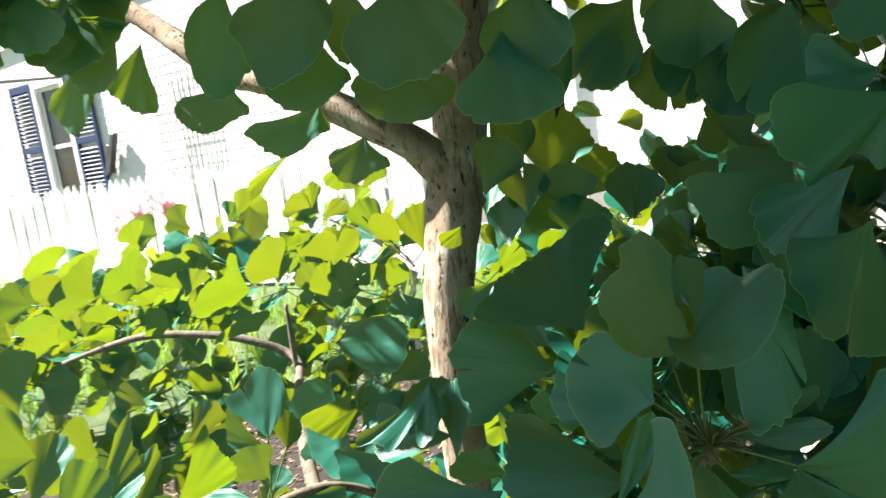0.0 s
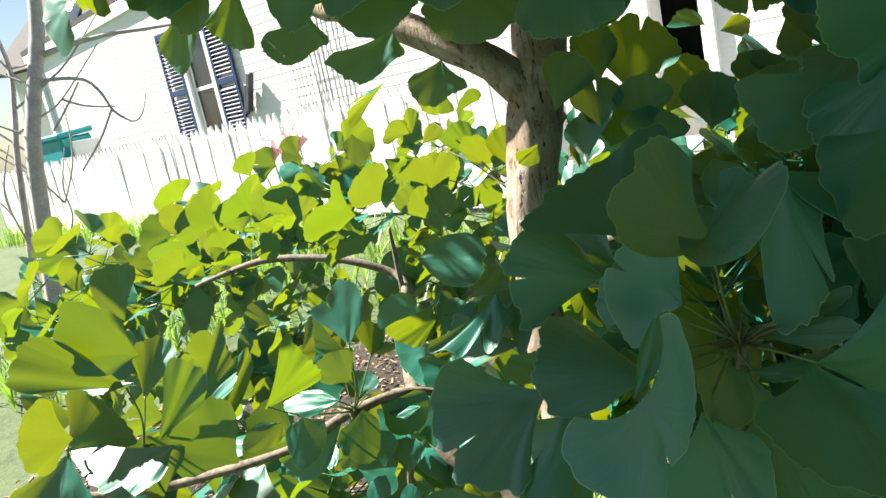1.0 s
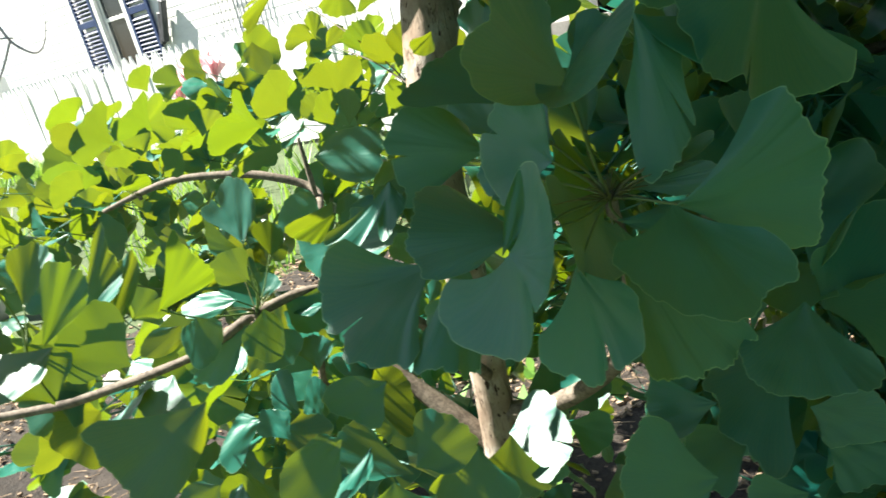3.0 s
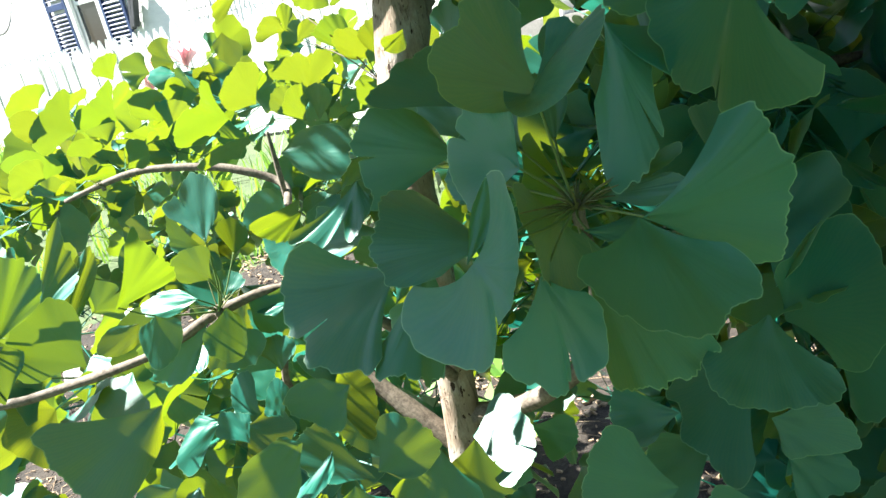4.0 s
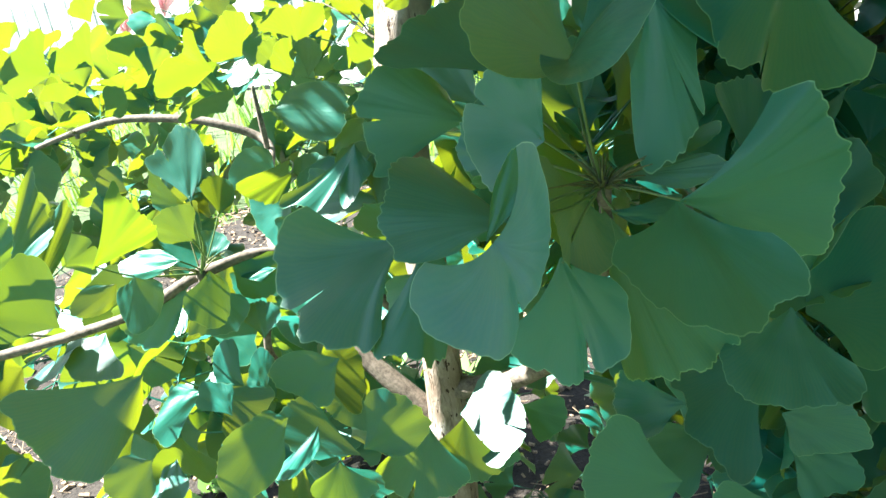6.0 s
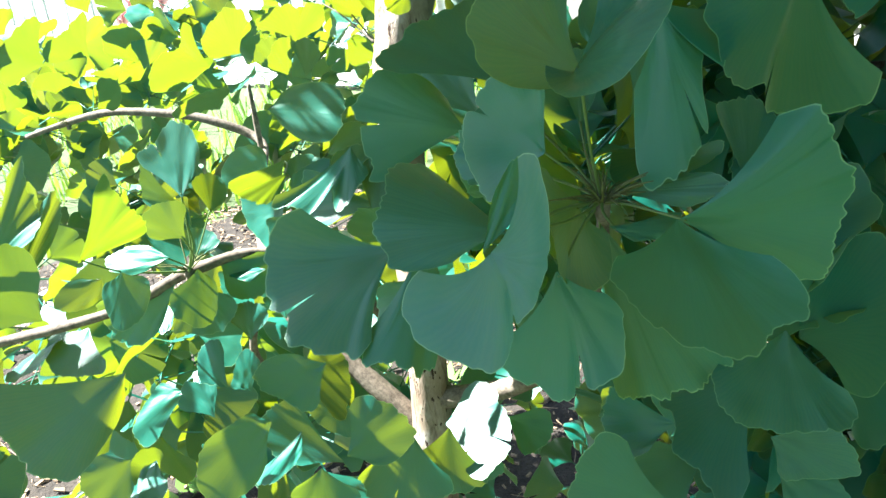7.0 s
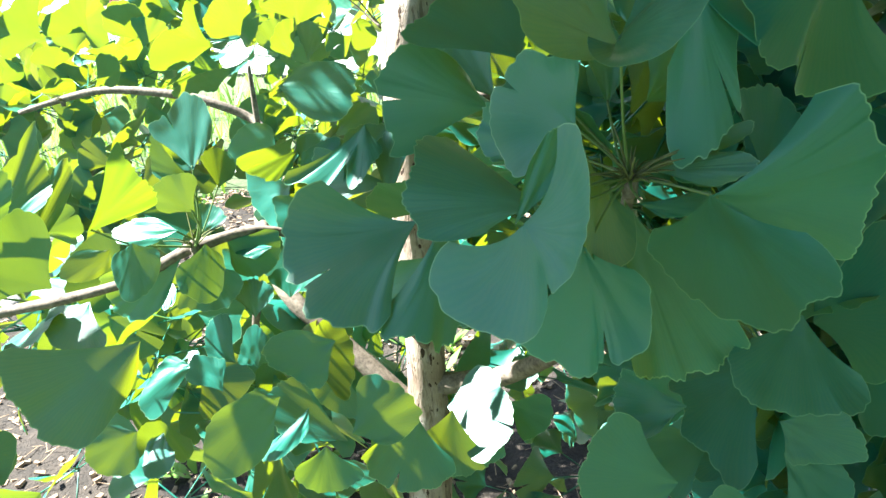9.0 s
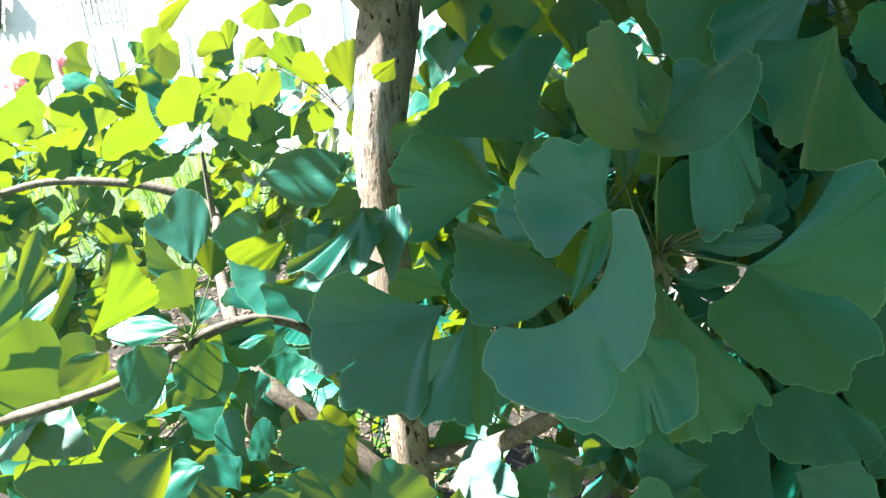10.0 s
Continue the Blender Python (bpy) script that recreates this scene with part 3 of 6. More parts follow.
def far_tree():
    top = thing("tree", HOUSE @ pose(-20.5, 17, 0), "dark leafy tree behind the neighbouring house", "tree")
    rng = random.Random(14)
    part("trunk", tube(bmesh.new(), [(0, 0, 0), (0.1, 0, 3), (0, 0.2, 7)], [0.25, 0.2, 0.08], 10, 0.1), GREY_BARK, top, "", True)
    co, faces = [], []
    for _ in range(90):
        c = Vector((rng.gauss(0, 2.2), rng.gauss(0, 1.6), 7.5 + rng.gauss(0, 1.5)))
        for _ in range(40):
            p = c + Vector((rng.gauss(0, 0.5), rng.gauss(0, 0.5), rng.gauss(0, 0.4)))
            m = Euler((rng.uniform(-1, 1), rng.uniform(-1, 1), rng.uniform(0, 6.3))).to_matrix() * rng.uniform(0.10, 0.22)
            n = len(co)
            co += [p + m @ Vector(q) for q in ((0, -1, 0), (0.5, 0, 0.1), (0, 1, 0), (-0.5, 0, 0.1))]
            faces.append((n, n + 1, n + 2, n + 3))
    me = bpy.data.meshes.new("crown")
    me.from_pydata(co, [], faces)
    me.uv_layers.new(name="UVMap")
    me.materials.append(BUSH)
    crown_ob = new("crown", me)
    crown_ob.parent = top
    tagged(crown_ob, "loose crown of dark leaves", kind="stuff")


far_tree()

# ---------------- the ginkgo ----------------
tree = thing("ginkgo_tree", pose(0, 0.68, 0), "small ginkgo tree with brown bark and fan leaves", "tree")
TREE_AT = Vector((0, 0.68, 0))


def limb(name, pts, radii, mat, sides=10, rough=0.12, seed=0.0, label=""):
    return part(name, tube(bmesh.new(), [Vector(p) - TREE_AT for p in pts], radii, sides, rough, seed), mat, tree, label, True)


limb("trunk", [(-0.06, 0.63, 0.0), (-0.045, 0.64, 0.3), (-0.030, 0.66, 0.58), (-0.026, 0.69, 0.80), (-0.002, 0.705, 0.93), (0.02, 0.715, 1.03), (0.045, 0.72, 1.25), (0.06, 0.74, 1.7)],
     [0.034, 0.024, 0.0185, 0.0205, 0.0255, 0.0240, 0.022, 0.012], BARK, 20, 0.16, 2.0, "brown furrowed trunk")
limb("branch", [(0.012, 0.705, 0.92), (-0.03, 0.70, 0.985), (-0.136, 0.74, 1.055), (-0.20, 0.79, 1.085), (-0.30, 0.87, 1.17), (-0.45, 0.98, 1.26)], [0.017, 0.0165, 0.0135, 0.012, 0.010, 0.006], BARK, 14, 0.2, 5.0)
limb("branch", [(-0.03, 0.66, 0.50), (-0.10, 0.69, 0.572), (-0.169, 0.735, 0.642), (-0.2, 0.9, 0.70), (-0.208, 1.015, 0.729), (-0.262, 1.03, 0.76), (-0.321, 1.042, 0.776), (-0.413, 1.056, 0.785), (-0.52, 1.065, 0.765)],
     [0.011, 0.0095, 0.0085, 0.006, 0.0055, 0.006, 0.0055, 0.005, 0.003], TWIG, 10, 0.15, 1.0)
limb("branch", [(-0.03, 0.64, 0.60), (-0.08, 0.57, 0.71), (-0.13, 0.546, 0.755), (-0.18, 0.53, 0.755), (-0.235, 0.518, 0.737), (-0.333, 0.514, 0.725), (-0.42, 0.51, 0.73)], [0.006, 0.004, 0.003, 0.0042, 0.0034, 0.0036, 0.003], TWIG, 9, 0.4, 3.0)
limb("branch", [(-0.02, 0.65, 0.55), (0.043, 0.621, 0.571), (0.08, 0.534, 0.648), (0.075, 0.42, 0.76), (0.057, 0.325, 0.835)], [0.011, 0.009, 0.007, 0.004, 0.0026], TWIG, 9, 0.15, 4.0)
limb("branch", [(0.03, 0.73, 0.80), (0.18, 0.72, 0.80), (0.33, 0.56, 0.83), (0.45, 0.5, 0.84)], [0.006, 0.005, 0.004, 0.002], TWIG, 8, 0.15, 6.0)
limb("branch", [(0.05, 0.72, 1.15), (0.18, 0.6, 1.12), (0.3, 0.48, 1.08), (0.42, 0.42, 1.05)], [0.012, 0.009, 0.006, 0.003], TWIG, 8, 0.15, 7.0)
limb("branch", [(0.04, 0.72, 1.12), (-0.05, 0.6, 1.2), (-0.15, 0.5, 1.24), (-0.3, 0.45, 1.3)], [0.012, 0.009, 0.006, 0.003], TWIG, 8, 0.15, 8.0)
# unseen branches, added to carry the shading leaves overhead and behind the eye
limb("branch", [(0.06, 0.735, 1.6), (-0.15, 0.70, 1.75), (-0.45, 0.65, 1.85), (-0.75, 0.62, 1.9)], [0.012, 0.010, 0.007, 0.003], TWIG, 8, 0.15, 9.0)
limb("branch", [(0.05, 0.72, 1.22), (0.28, 0.35, 1.48), (0.42, -0.2, 1.52), (0.30, -0.55, 1.35), (0.22, -0.75, 1.15)], [0.013, 0.011, 0.008, 0.006, 0.003], TWIG, 8, 0.15, 10.0)
limb("branch", [(0.35, 0.2, 1.50), (0.55, 0.0, 1.35), (0.68, -0.2, 1.1), (0.70, -0.3, 0.85)], [0.008, 0.006, 0.005, 0.003], TWIG, 8, 0.15, 11.0)
limb("branch", [(0.055, 0.73, 1.4), (0.3, 0.75, 1.5), (0.6, 0.8, 1.5)], [0.011, 0.008, 0.003], TWIG, 8, 0.15, 12.0)
limb("twig", [(-0.163, 1.002, 0.979), (-0.109, 0.935, 0.929), (-0.067, 0.882, 0.887), (-0.042, 0.835, 0.856)], [0.0006, 0.0008, 0.0009, 0.0011], TWIG, 6)
limb("twig", [(-0.109, 0.895, 0.907), (-0.074, 0.861, 0.886), (-0.042, 0.835, 0.856)], [0.0006, 0.0008, 0.0011], TWIG, 6)
limb("twig", [(-0.208, 1.0, 0.715), (-0.206, 0.99, 0.77), (-0.205, 0.985, 0.81)], [0.004, 0.0035, 0.002], TWIG, 6)
limb("twig", [(-0.15, 0.54, 0.70), (-0.155, 0.56, 0.66), (-0.12, 0.60, 0.6)], [0.003, 0.003, 0.003], TWIG, 6)


def spur_scales(at, n, seed):
    """The tuft of dry scales and short stalks at the foot of a rosette."""
    rs = random.Random(seed)
    spur = part("spur", tube(bmesh.new(), [(0, 0, -0.006), (0, 0, 0), (0, 0, 0.005)], [0.0028, 0.0034, 0.002], 8, 0.3), TWIG, tree, "scaly brown spur", True)
    spur.location = Vector(at) - TREE_AT
    for k in range(n):
        a, up = rs.uniform(0, 6.28), rs.uniform(0.2, 1.2)
        d = Vector((math.cos(a), math.sin(a) - 0.5, up)).normalized() * rs.uniform(0.010, 0.030)
        part("scale", tube(bmesh.new(), [(0, 0, 0), d * 0.5 + Vector((0, 0, 0.002)), d], [0.0007, 0.0005, 0.0002], 5), SCALE, spur, "", True)


spur_scales((0.055, 0.318, 0.842), 34, 4)
spur_scales((-0.180, 0.523, 0.757), 8, 5)
spur_scales((-0.46, 1.06, 0.775), 8, 6)


def profile(v, x):
    """A smooth curve through evenly spaced values, at x from 0 to 1."""
    n = len(v) - 1
    q = min(max(x, 0.0), 1.0) * n
    i = min(int(q), n - 1)
    t = q - i
    p = [2 * v[0] - v[1], *v, 2 * v[-1] - v[-2]]
    a, b, c, d = p[i : i + 4]
    return 0.5 * (2 * b + (c - a) * t + (2 * a - 5 * b + 4 * c - d) * t * t + (3 * b - a - 3 * c + d) * t**3)


def lobed_fan(bm, edges, radii, lift, cleft, seed, na=72, nr=8):
    """A ginkgo blade with an uneven rim: radii and heights (mm) of the rim from edge to edge, a slit, fine scallops and a slight ruffle."""
    uvs = bm.loops.layers.uv.verify()
    rng = random.Random(seed * 13 + 5)
    al, ar = radians(edges[0]), radians(edges[1])
    size = sum(radii) / len(radii) / 1000
    ph, ph2, ph3 = (rng.uniform(0, 6.3) for _ in range(3))
    at, deep, wide = cleft
    us = [-1 + 2 * i / na for i in range(na + 1)]
    if deep > 0.01:
        us = sorted([u for u in us if abs(u - at) > wide] + [at + wide * k / 4 for k in range(-4, 5)])
    grid = []
    for u in us:
        x01 = (u + 1) / 2
        r = profile(radii, x01) / 1000 * (1 - 0.22 * max(0.0, (abs(u) - 0.86) / 0.14) ** 2)
        r *= 1 + 0.045 * noise.noise(Vector((u * 5 + seed, seed * 1.7, 0))) + 0.030 * noise.noise(Vector((u * 16 + seed, 5.0, seed * 0.7)))
        r *= 0.985 + 0.024 * abs(math.sin(u * 11 + ph + 3.0 * noise.noise(Vector((u * 3, seed, 0))))) ** 0.6
        cut = max(0.0, 1 - abs(u - at) / max(wide, 0.02)) if deep > 0.01 else 0.0
        inner = 1 - deep * (0.25 * cut + 0.75 * smooth_step(0.35, 1.0, cut))
        h = profile(lift, x01) / 1000
        a = al + (ar - al) * x01
        col = []
        for k in range(nr + 1):
            v = max(k / nr, 0.012)
            s = min(v, inner * (0.97 + 0.03 * v))
            aa = a * (0.74 + 0.26 * s)
            z = h * s**2 + size * (0.022 * s**2.5 * math.sin(u * 5 + ph2) + 0.010 * s**4 * math.sin(u * 13 + ph3) + 0.035 * (s - s * s) * math.sin(u * 3 + ph))
            col.append((bm.verts.new((s * r * math.sin(aa), s * r * math.cos(aa), z)), x01, v))
        grid.append(col)
    for a, b in zip(grid, grid[1:]):
        for k in range(nr):
            f = bm.faces.new((a[k][0], b[k][0], b[k + 1][0], a[k + 1][0]))
            f.smooth = True
            for loop, (_, u, v) in zip(f.loops, (a[k], b[k], b[k + 1], a[k + 1])):
                loop[uvs].uv = (u, v)
    return bm


def stalk_to(ob, foot):
    inv = ob.matrix_basis.inverted()
    a, b = Vector((0, 0.003, 0)), inv @ (Vector(foot) - TREE_AT)
    mid = (a + b) / 2 + Vector((0, -0.10, -0.06)) * (a - b).length
    part("stalk", tube(bmesh.new(), [a, mid, b], [0.0006, 0.0006, 0.0009], 6), STALK, ob, "", True)


blade_count = 0


def blade(base, turn, edges, radii, lift, cleft, foot=None):
    global blade_count
    blade_count += 1
    ob = part("leaf", lobed_fan(bmesh.new(), edges, radii, lift, cleft, blade_count), LEAF, tree)
    ob.matrix_basis = pose(*(Vector(base) - TREE_AT), *turn)
    if foot:
        stalk_to(ob, foot)


SPUR, SPUR_2 = (0.055, 0.318, 0.844), (-0.180, 0.523, 0.757)
# the leaves told apart, each with its own fan, notch and stalk
# the rosette nearest to the eye: foot of the blade, turn, edge angles, rim radii, rim heights, slit
blade((-0.0314, 0.3675, 0.8165), (-24.2, -22.7, 100.3), (-50, 39), (58.2, 54.9, 61.8, 66.4, 62.7, 71.1, 68.4, 64.9, 53.7), (-12.6, -13.2, -10.1, -2.6, -0.5, 0.6, 6.2, 15.2, 26.8), (0.07, 0.30, 0.05))
blade((0.0135, 0.2967, 0.8435), (14.1, -32.1, 58.9), (-43, 41), (29.5, 44.0, 46.9, 53.0, 53.9, 54.0, 61.8, 63.2, 54.5), (-5.2, -4.6, -3.5, -2.7, -2.4, -3.4, -6.2, -12.0, -20.8), (0.00, 0.00, 0.10), SPUR)
blade((0.0021, 0.2850, 0.8407), (76.4, 28.8, -9.3), (-15, 18), (18.4, 27.2, 34.4, 38.6, 39.8, 36.3, 30.2, 23.6, 17.6), (2.2, 1.3, 0.5, 0.2, -0.0, -0.1, 0.1, 0.4, 0.9), (0.00, 0.00, 0.10))
blade((0.0044, 0.2794, 0.8432), (-68.0, 50.0, 149.6), (-110, 121), (47.0, 38.0, 33.9, 32.1, 30.8, 41.3, 40.9, 47.5, 42.3), (3.9, 6.8, 9.3, 11.2, 11.6, 8.5, 6.6, 6.5, 3.1), (-0.01, 0.20, 0.05), SPUR)
blade((0.0329, 0.3077, 0.8206), (-86.1, 22.1, 128.1), (-59, 60), (31.1, 35.2, 43.9, 48.2, 46.9, 57.8, 58.8, 63.8, 64.1), (-1.5, 0.0, 2.0, 7.1, 6.6, 2.5, 0.2, -0.2, 0.1), (-0.09, 0.26, 0.06), SPUR)
blade((0.0733, 0.2821, 0.8459), (-173.0, 69.1, 76.7), (-48, 37), (57.4, 57.5, 55.2, 57.6, 54.8, 52.5, 54.5, 53.3, 42.4), (-16.8, -11.7, -7.7, -4.4, -1.6, 0.6, 2.4, 3.4, 3.2), (0.00, 0.00, 0.10), SPUR)
blade((0.0704, 0.2751, 0.8494), (-31.4, -4.4, 172.7), (-56, 47), (42.9, 52.5, 49.4, 55.6, 52.4, 49.5, 45.1, 40.5, 41.2), (2.0, -2.7, -4.4, -2.4, -1.4, -0.4, 1.5, 4.6, 9.0), (0.00, 0.00, 0.10))
blade((0.0524, 0.2988, 0.8402), (-56.3, 52.6, -151.3), (-38, 9), (28.0, 28.8, 28.9, 27.6, 23.6, 18.7, 15.1, 12.6, 10.5), (-1.3, -0.7, -0.3, 0.1, 0.2, 0.3, 0.2, 0.2, 0.2), (0.00, 0.00, 0.10), SPUR)
blade((0.1351, 0.3188, 0.9298), (-97.8, -26.3, -152.8), (-60, 56), (72.7, 67.1, 62.0, 60.5, 48.7, 57.0, 50.6, 44.2, 39.4), (18.0, 9.0, 1.9, 0.2, 5.4, 5.7, -0.4, -8.3, -17.0), (-0.15, 0.30, 0.05))
blade((0.0787, 0.3225, 0.9195), (-83.6, 33.3, 112.6), (-18, 31), (11.6, 32.8, 23.6, 36.0, 52.2, 62.7, 69.7, 68.5, 42.2), (-22.1, -15.3, -13.1, -9.4, -8.8, -3.0, 3.0, 6.9, 7.8), (0.07, 0.36, 0.05))
blade((0.0467, 0.3054, 0.8980), (52.4, -44.3, 66.3), (-60, 54), (-0.4, 23.3, 46.8, 52.5, 52.3, 45.8, 47.6, 45.5, 40.1), (5.0, 4.1, 3.1, 3.6, 4.2, 5.0, 5.7, 6.7, 8.0), (0.00, 0.00, 0.10))
blade((0.0394, 0.2867, 0.9025), (41.0, 39.4, -125.9), (-72, 90), (34.1, 29.1, 39.3, 41.0, 42.3, 38.7, 28.0, 16.0, 4.9), (4.4, -5.2, -7.3, -7.2, -5.0, -1.8, 2.5, 6.4, 9.5), (0.00, 0.00, 0.10), SPUR)
blade((0.0565, 0.3223, 0.8995), (43.0, 24.5, 2.8), (-31, 39), (15.4, 22.9, 30.1, 34.2, 35.6, 37.1, 35.0, 26.8, 17.4), (-1.5, -1.0, -0.8, -0.7, -0.8, -0.6, -0.8, -1.7, -2.6), (0.00, 0.00, 0.10))
blade((0.0101, 0.4075, 0.8586), (52.3, -69.9, 35.5), (-42, 48), (57.8, 50.8, 52.7, 54.6, 57.2, 55.2, 53.0, 39.7, 21.9), (9.1, 2.6, -2.6, -5.1, -4.9, -3.8, -3.6, -4.8, -7.4), (-0.21, 0.20, 0.05))
blade((0.0222, 0.3819, 0.8850), (26.1, -5.7, 16.5), (-56, 45), (54.4, 57.6, 56.4, 59.3, 62.4, 67.8, 79.5, 97.8, 108.3), (-0.2, 1.4, 1.8, 1.2, -0.5, -2.2, -1.8, 2.7, 7.5), (0.00, 0.00, 0.10))
blade((0.0339, 0.3217, 0.8653), (76.5, -62.6, -40.2), (-73, 72), (37.5, 41.2, 46.6, 47.4, 43.6, 40.3, 30.7, 31.0, 29.2), (4.5, 2.3, 1.2, -0.0, -0.9, -0.1, 1.7, 3.2, 4.2), (-0.09, 0.20, 0.07), SPUR)
blade((0.1378, 0.3251, 0.7690), (-61.7, -17.8, 168.7), (-57, 52), (46.3, 50.0, 46.4, 45.7, 45.2, 46.1, 46.5, 41.4, 38.8), (1.8, 1.4, 0.7, 0.3, -0.0, -0.1, -0.1, -0.2, -0.5), (0.00, 0.00, 0.10))
blade((0.1500, 0.3363, 0.7571), (67.4, 68.5, -10.5), (-77, 73), (30.1, 34.0, 50.9, 61.7, 60.5, 59.8, 59.7, 58.6, 52.0), (0.8, 3.4, 3.2, 2.1, 0.9, 0.5, 0.6, 0.6, -0.0), (0.00, 0.00, 0.10))
blade((0.1493, 0.3734, 0.7140), (-27.0, -30.3, 107.7), (-52, 54), (74.3, 67.5, 59.7, 58.9, 49.4, 53.3, 47.4, 38.8, 30.9), (1.0, 1.2, 1.3, 0.8, -0.6, -3.3, -6.3, -9.2, -11.8), (0.00, 0.00, 0.10))
blade((0.0866, 0.3309, 0.6767), (9.4, -80.8, 78.4), (-54, 60), (15.3, 27.9, 39.7, 48.4, 50.3, 50.1, 50.5, 51.5, 50.7), (1.4, 0.6, 0.1, -0.1, -0.2, -0.4, -0.8, -1.1, -1.4), (0.00, 0.00, 0.10))
blade((0.1411, 0.3407, 0.7000), (-73.4, 65.0, 172.6), (-55, 54), (22.7, 29.7, 34.8, 40.6, 42.7, 34.5, 29.1, 25.9, 23.9), (-0.6, -0.1, 0.3, 0.3, -0.1, -0.8, -0.8, -0.3, 0.5), (0.00, 0.00, 0.10))
blade((0.1521, 0.3533, 0.6702), (-63.5, 39.0, -172.8), (-39, 38), (27.2, 33.7, 41.3, 42.0, 39.1, 35.5, 33.7, 32.6, 31.4), (-0.4, 0.0, 0.4, 0.3, 0.0, -0.2, -0.4, -0.5, -0.6), (0.00, 0.00, 0.10))
blade((0.0476, 0.3249, 0.8414), (-60.8, -59.5, -164.3), (-83, 84), (21.1, 34.7, 36.7, 35.6, 26.9, 23.0, 23.3, 25.8, 28.1), (6.3, 4.1, 2.5, 1.5, 1.7, 1.1, -0.1, -1.6, -3.0), (0.00, 0.00, 0.10), SPUR)
blade((-0.1646, 0.3519, 0.7769), (-68.6, -54.3, 173.6), (-41, 42), (15.1, 31.5, 53.5, 60.4, 62.2, 60.3, 61.4, 61.9, 69.3), (-3.4, -0.7, 1.4, 1.8, 1.6, 1.1, 0.7, 0.2, 0.2), (0.00, 0.00, 0.10))
blade((-0.0201, 0.5103, 0.6169), (15.0, 32.5, -101.6), (-62, 64), (35.3, 40.3, 43.8, 44.3, 48.4, 54.1, 55.1, 54.1, 53.9), (-0.3, -0.2, -0.2, -0.2, -0.3, -0.4, -0.2, 0.1, 0.4), (0.33, 0.30, 0.03))
blade((-0.1199, 0.6008, 0.8461), (-12.1, 62.7, -108.9), (-48, 49), (17.9, 31.7, 47.3, 55.8, 56.8, 55.9, 52.7, 40.8, 18.1), (2.1, 0.6, 0.1, 0.2, 0.3, -0.0, -0.7, -1.2, -1.2), (0.00, 0.00, 0.10))
blade((-0.0248, 0.3990, 0.8092), (115.2, -54.6, -14.7), (-37, 34), (21.7, 26.5, 31.3, 34.2, 32.9, 32.2, 27.4, 24.8, 24.1), (-0.5, -0.6, -0.4, 0.2, 0.9, 1.1, 1.4, 1.3, 0.9), (0.00, 0.00, 0.10))
blade((-0.0170, 0.3644, 0.8257), (-67.9, -4.5, -154.3), (-4, 38), (58.8, 58.1, 59.0, 65.0, 67.7, 64.5, 65.2, 67.6, 70.7), (1.7, 1.3, 1.0, 1.0, 0.4, -1.2, -4.6, -9.4, -15.0), (0.00, 0.00, 0.10))
blade((0.0611, 0.3199, 0.8462), (15.2, 50.4, -104.4), (-21, 23), (47.9, 43.6, 37.5, 29.7, 39.3, 44.8, 39.4, 33.5, 28.8), (0.8, 0.6, 1.3, 3.6, 5.4, 5.3, 4.3, 2.4, 0.1), (0.00, 0.00, 0.10), SPUR)
# the sunlit leaves of the outer bough
blade((-0.2381, 0.9559, 0.8390), (152.2, -62.7, -26.8), (-58, 56), (33.5, 52.6, 69.6, 71.3, 69.1, 63.5, 50.3, 58.9, 74.1), (-8.9, -6.2, -3.0, -0.2, 1.9, 3.8, 6.0, 5.2, 3.5), (0.00, 0.00, 0.10))
blade((-0.2060, 0.9745, 0.8467), (116.4, -36.6, 21.6), (-52, 53), (34.3, 44.0, 52.3, 56.5, 56.6, 57.3, 59.9, 54.7, 47.1), (0.4, 0.1, -0.1, 0.0, 0.3, 0.2, -0.4, -0.7, -0.9), (0.00, 0.00, 0.10))
blade((-0.1349, 0.9541, 0.8537), (108.2, 5.2, 33.3), (-68, 65), (60.3, 57.3, 53.4, 48.0, 39.7, 46.5, 51.4, 45.5, 38.2), (1.0, 1.0, 1.1, 1.2, 1.1, 0.2, -0.7, -1.4, -1.7), (0.09, 0.30, 0.12))
blade((-0.3637, 0.9378, 0.8668), (114.3, -42.2, 22.8), (-46, 50), (45.0, 48.6, 50.0, 46.3, 41.5, 40.1, 43.4, 49.0, 54.8), (-0.8, -0.9, -0.8, -0.5, -0.0, 0.2, 0.2, 0.1, -0.0), (0.00, 0.00, 0.10))
blade((-0.4058, 0.9156, 0.8656), (110.4, -53.1, 15.5), (-61, 64), (43.6, 46.8, 48.6, 48.4, 46.2, 44.6, 46.4, 51.9, 57.5), (-0.1, -0.1, -0.0, 0.0, 0.2, 0.2, 0.2, 0.0, -0.2), (0.00, 0.00, 0.10))
blade((-0.3702, 0.9873, 0.9109), (111.9, -18.7, 33.2), (-42, 42), (27.9, 31.0, 33.1, 34.0, 34.5, 35.4, 35.7, 34.2, 31.3), (-0.2, -0.2, -0.1, 0.0, 0.1, 0.1, -0.0, -0.1, -0.2), (0.00, 0.00, 0.10))
blade((-0.4315, 0.8985, 0.8776), (126.6, -61.2, 6.1), (-58, 63), (18.8, 22.7, 27.1, 32.1, 36.9, 40.2, 35.5, 29.2, 23.0), (1.9, 1.0, 0.3, -0.3, -0.7, -1.0, -0.7, -0.3, 0.1), (0.00, 0.00, 0.10))
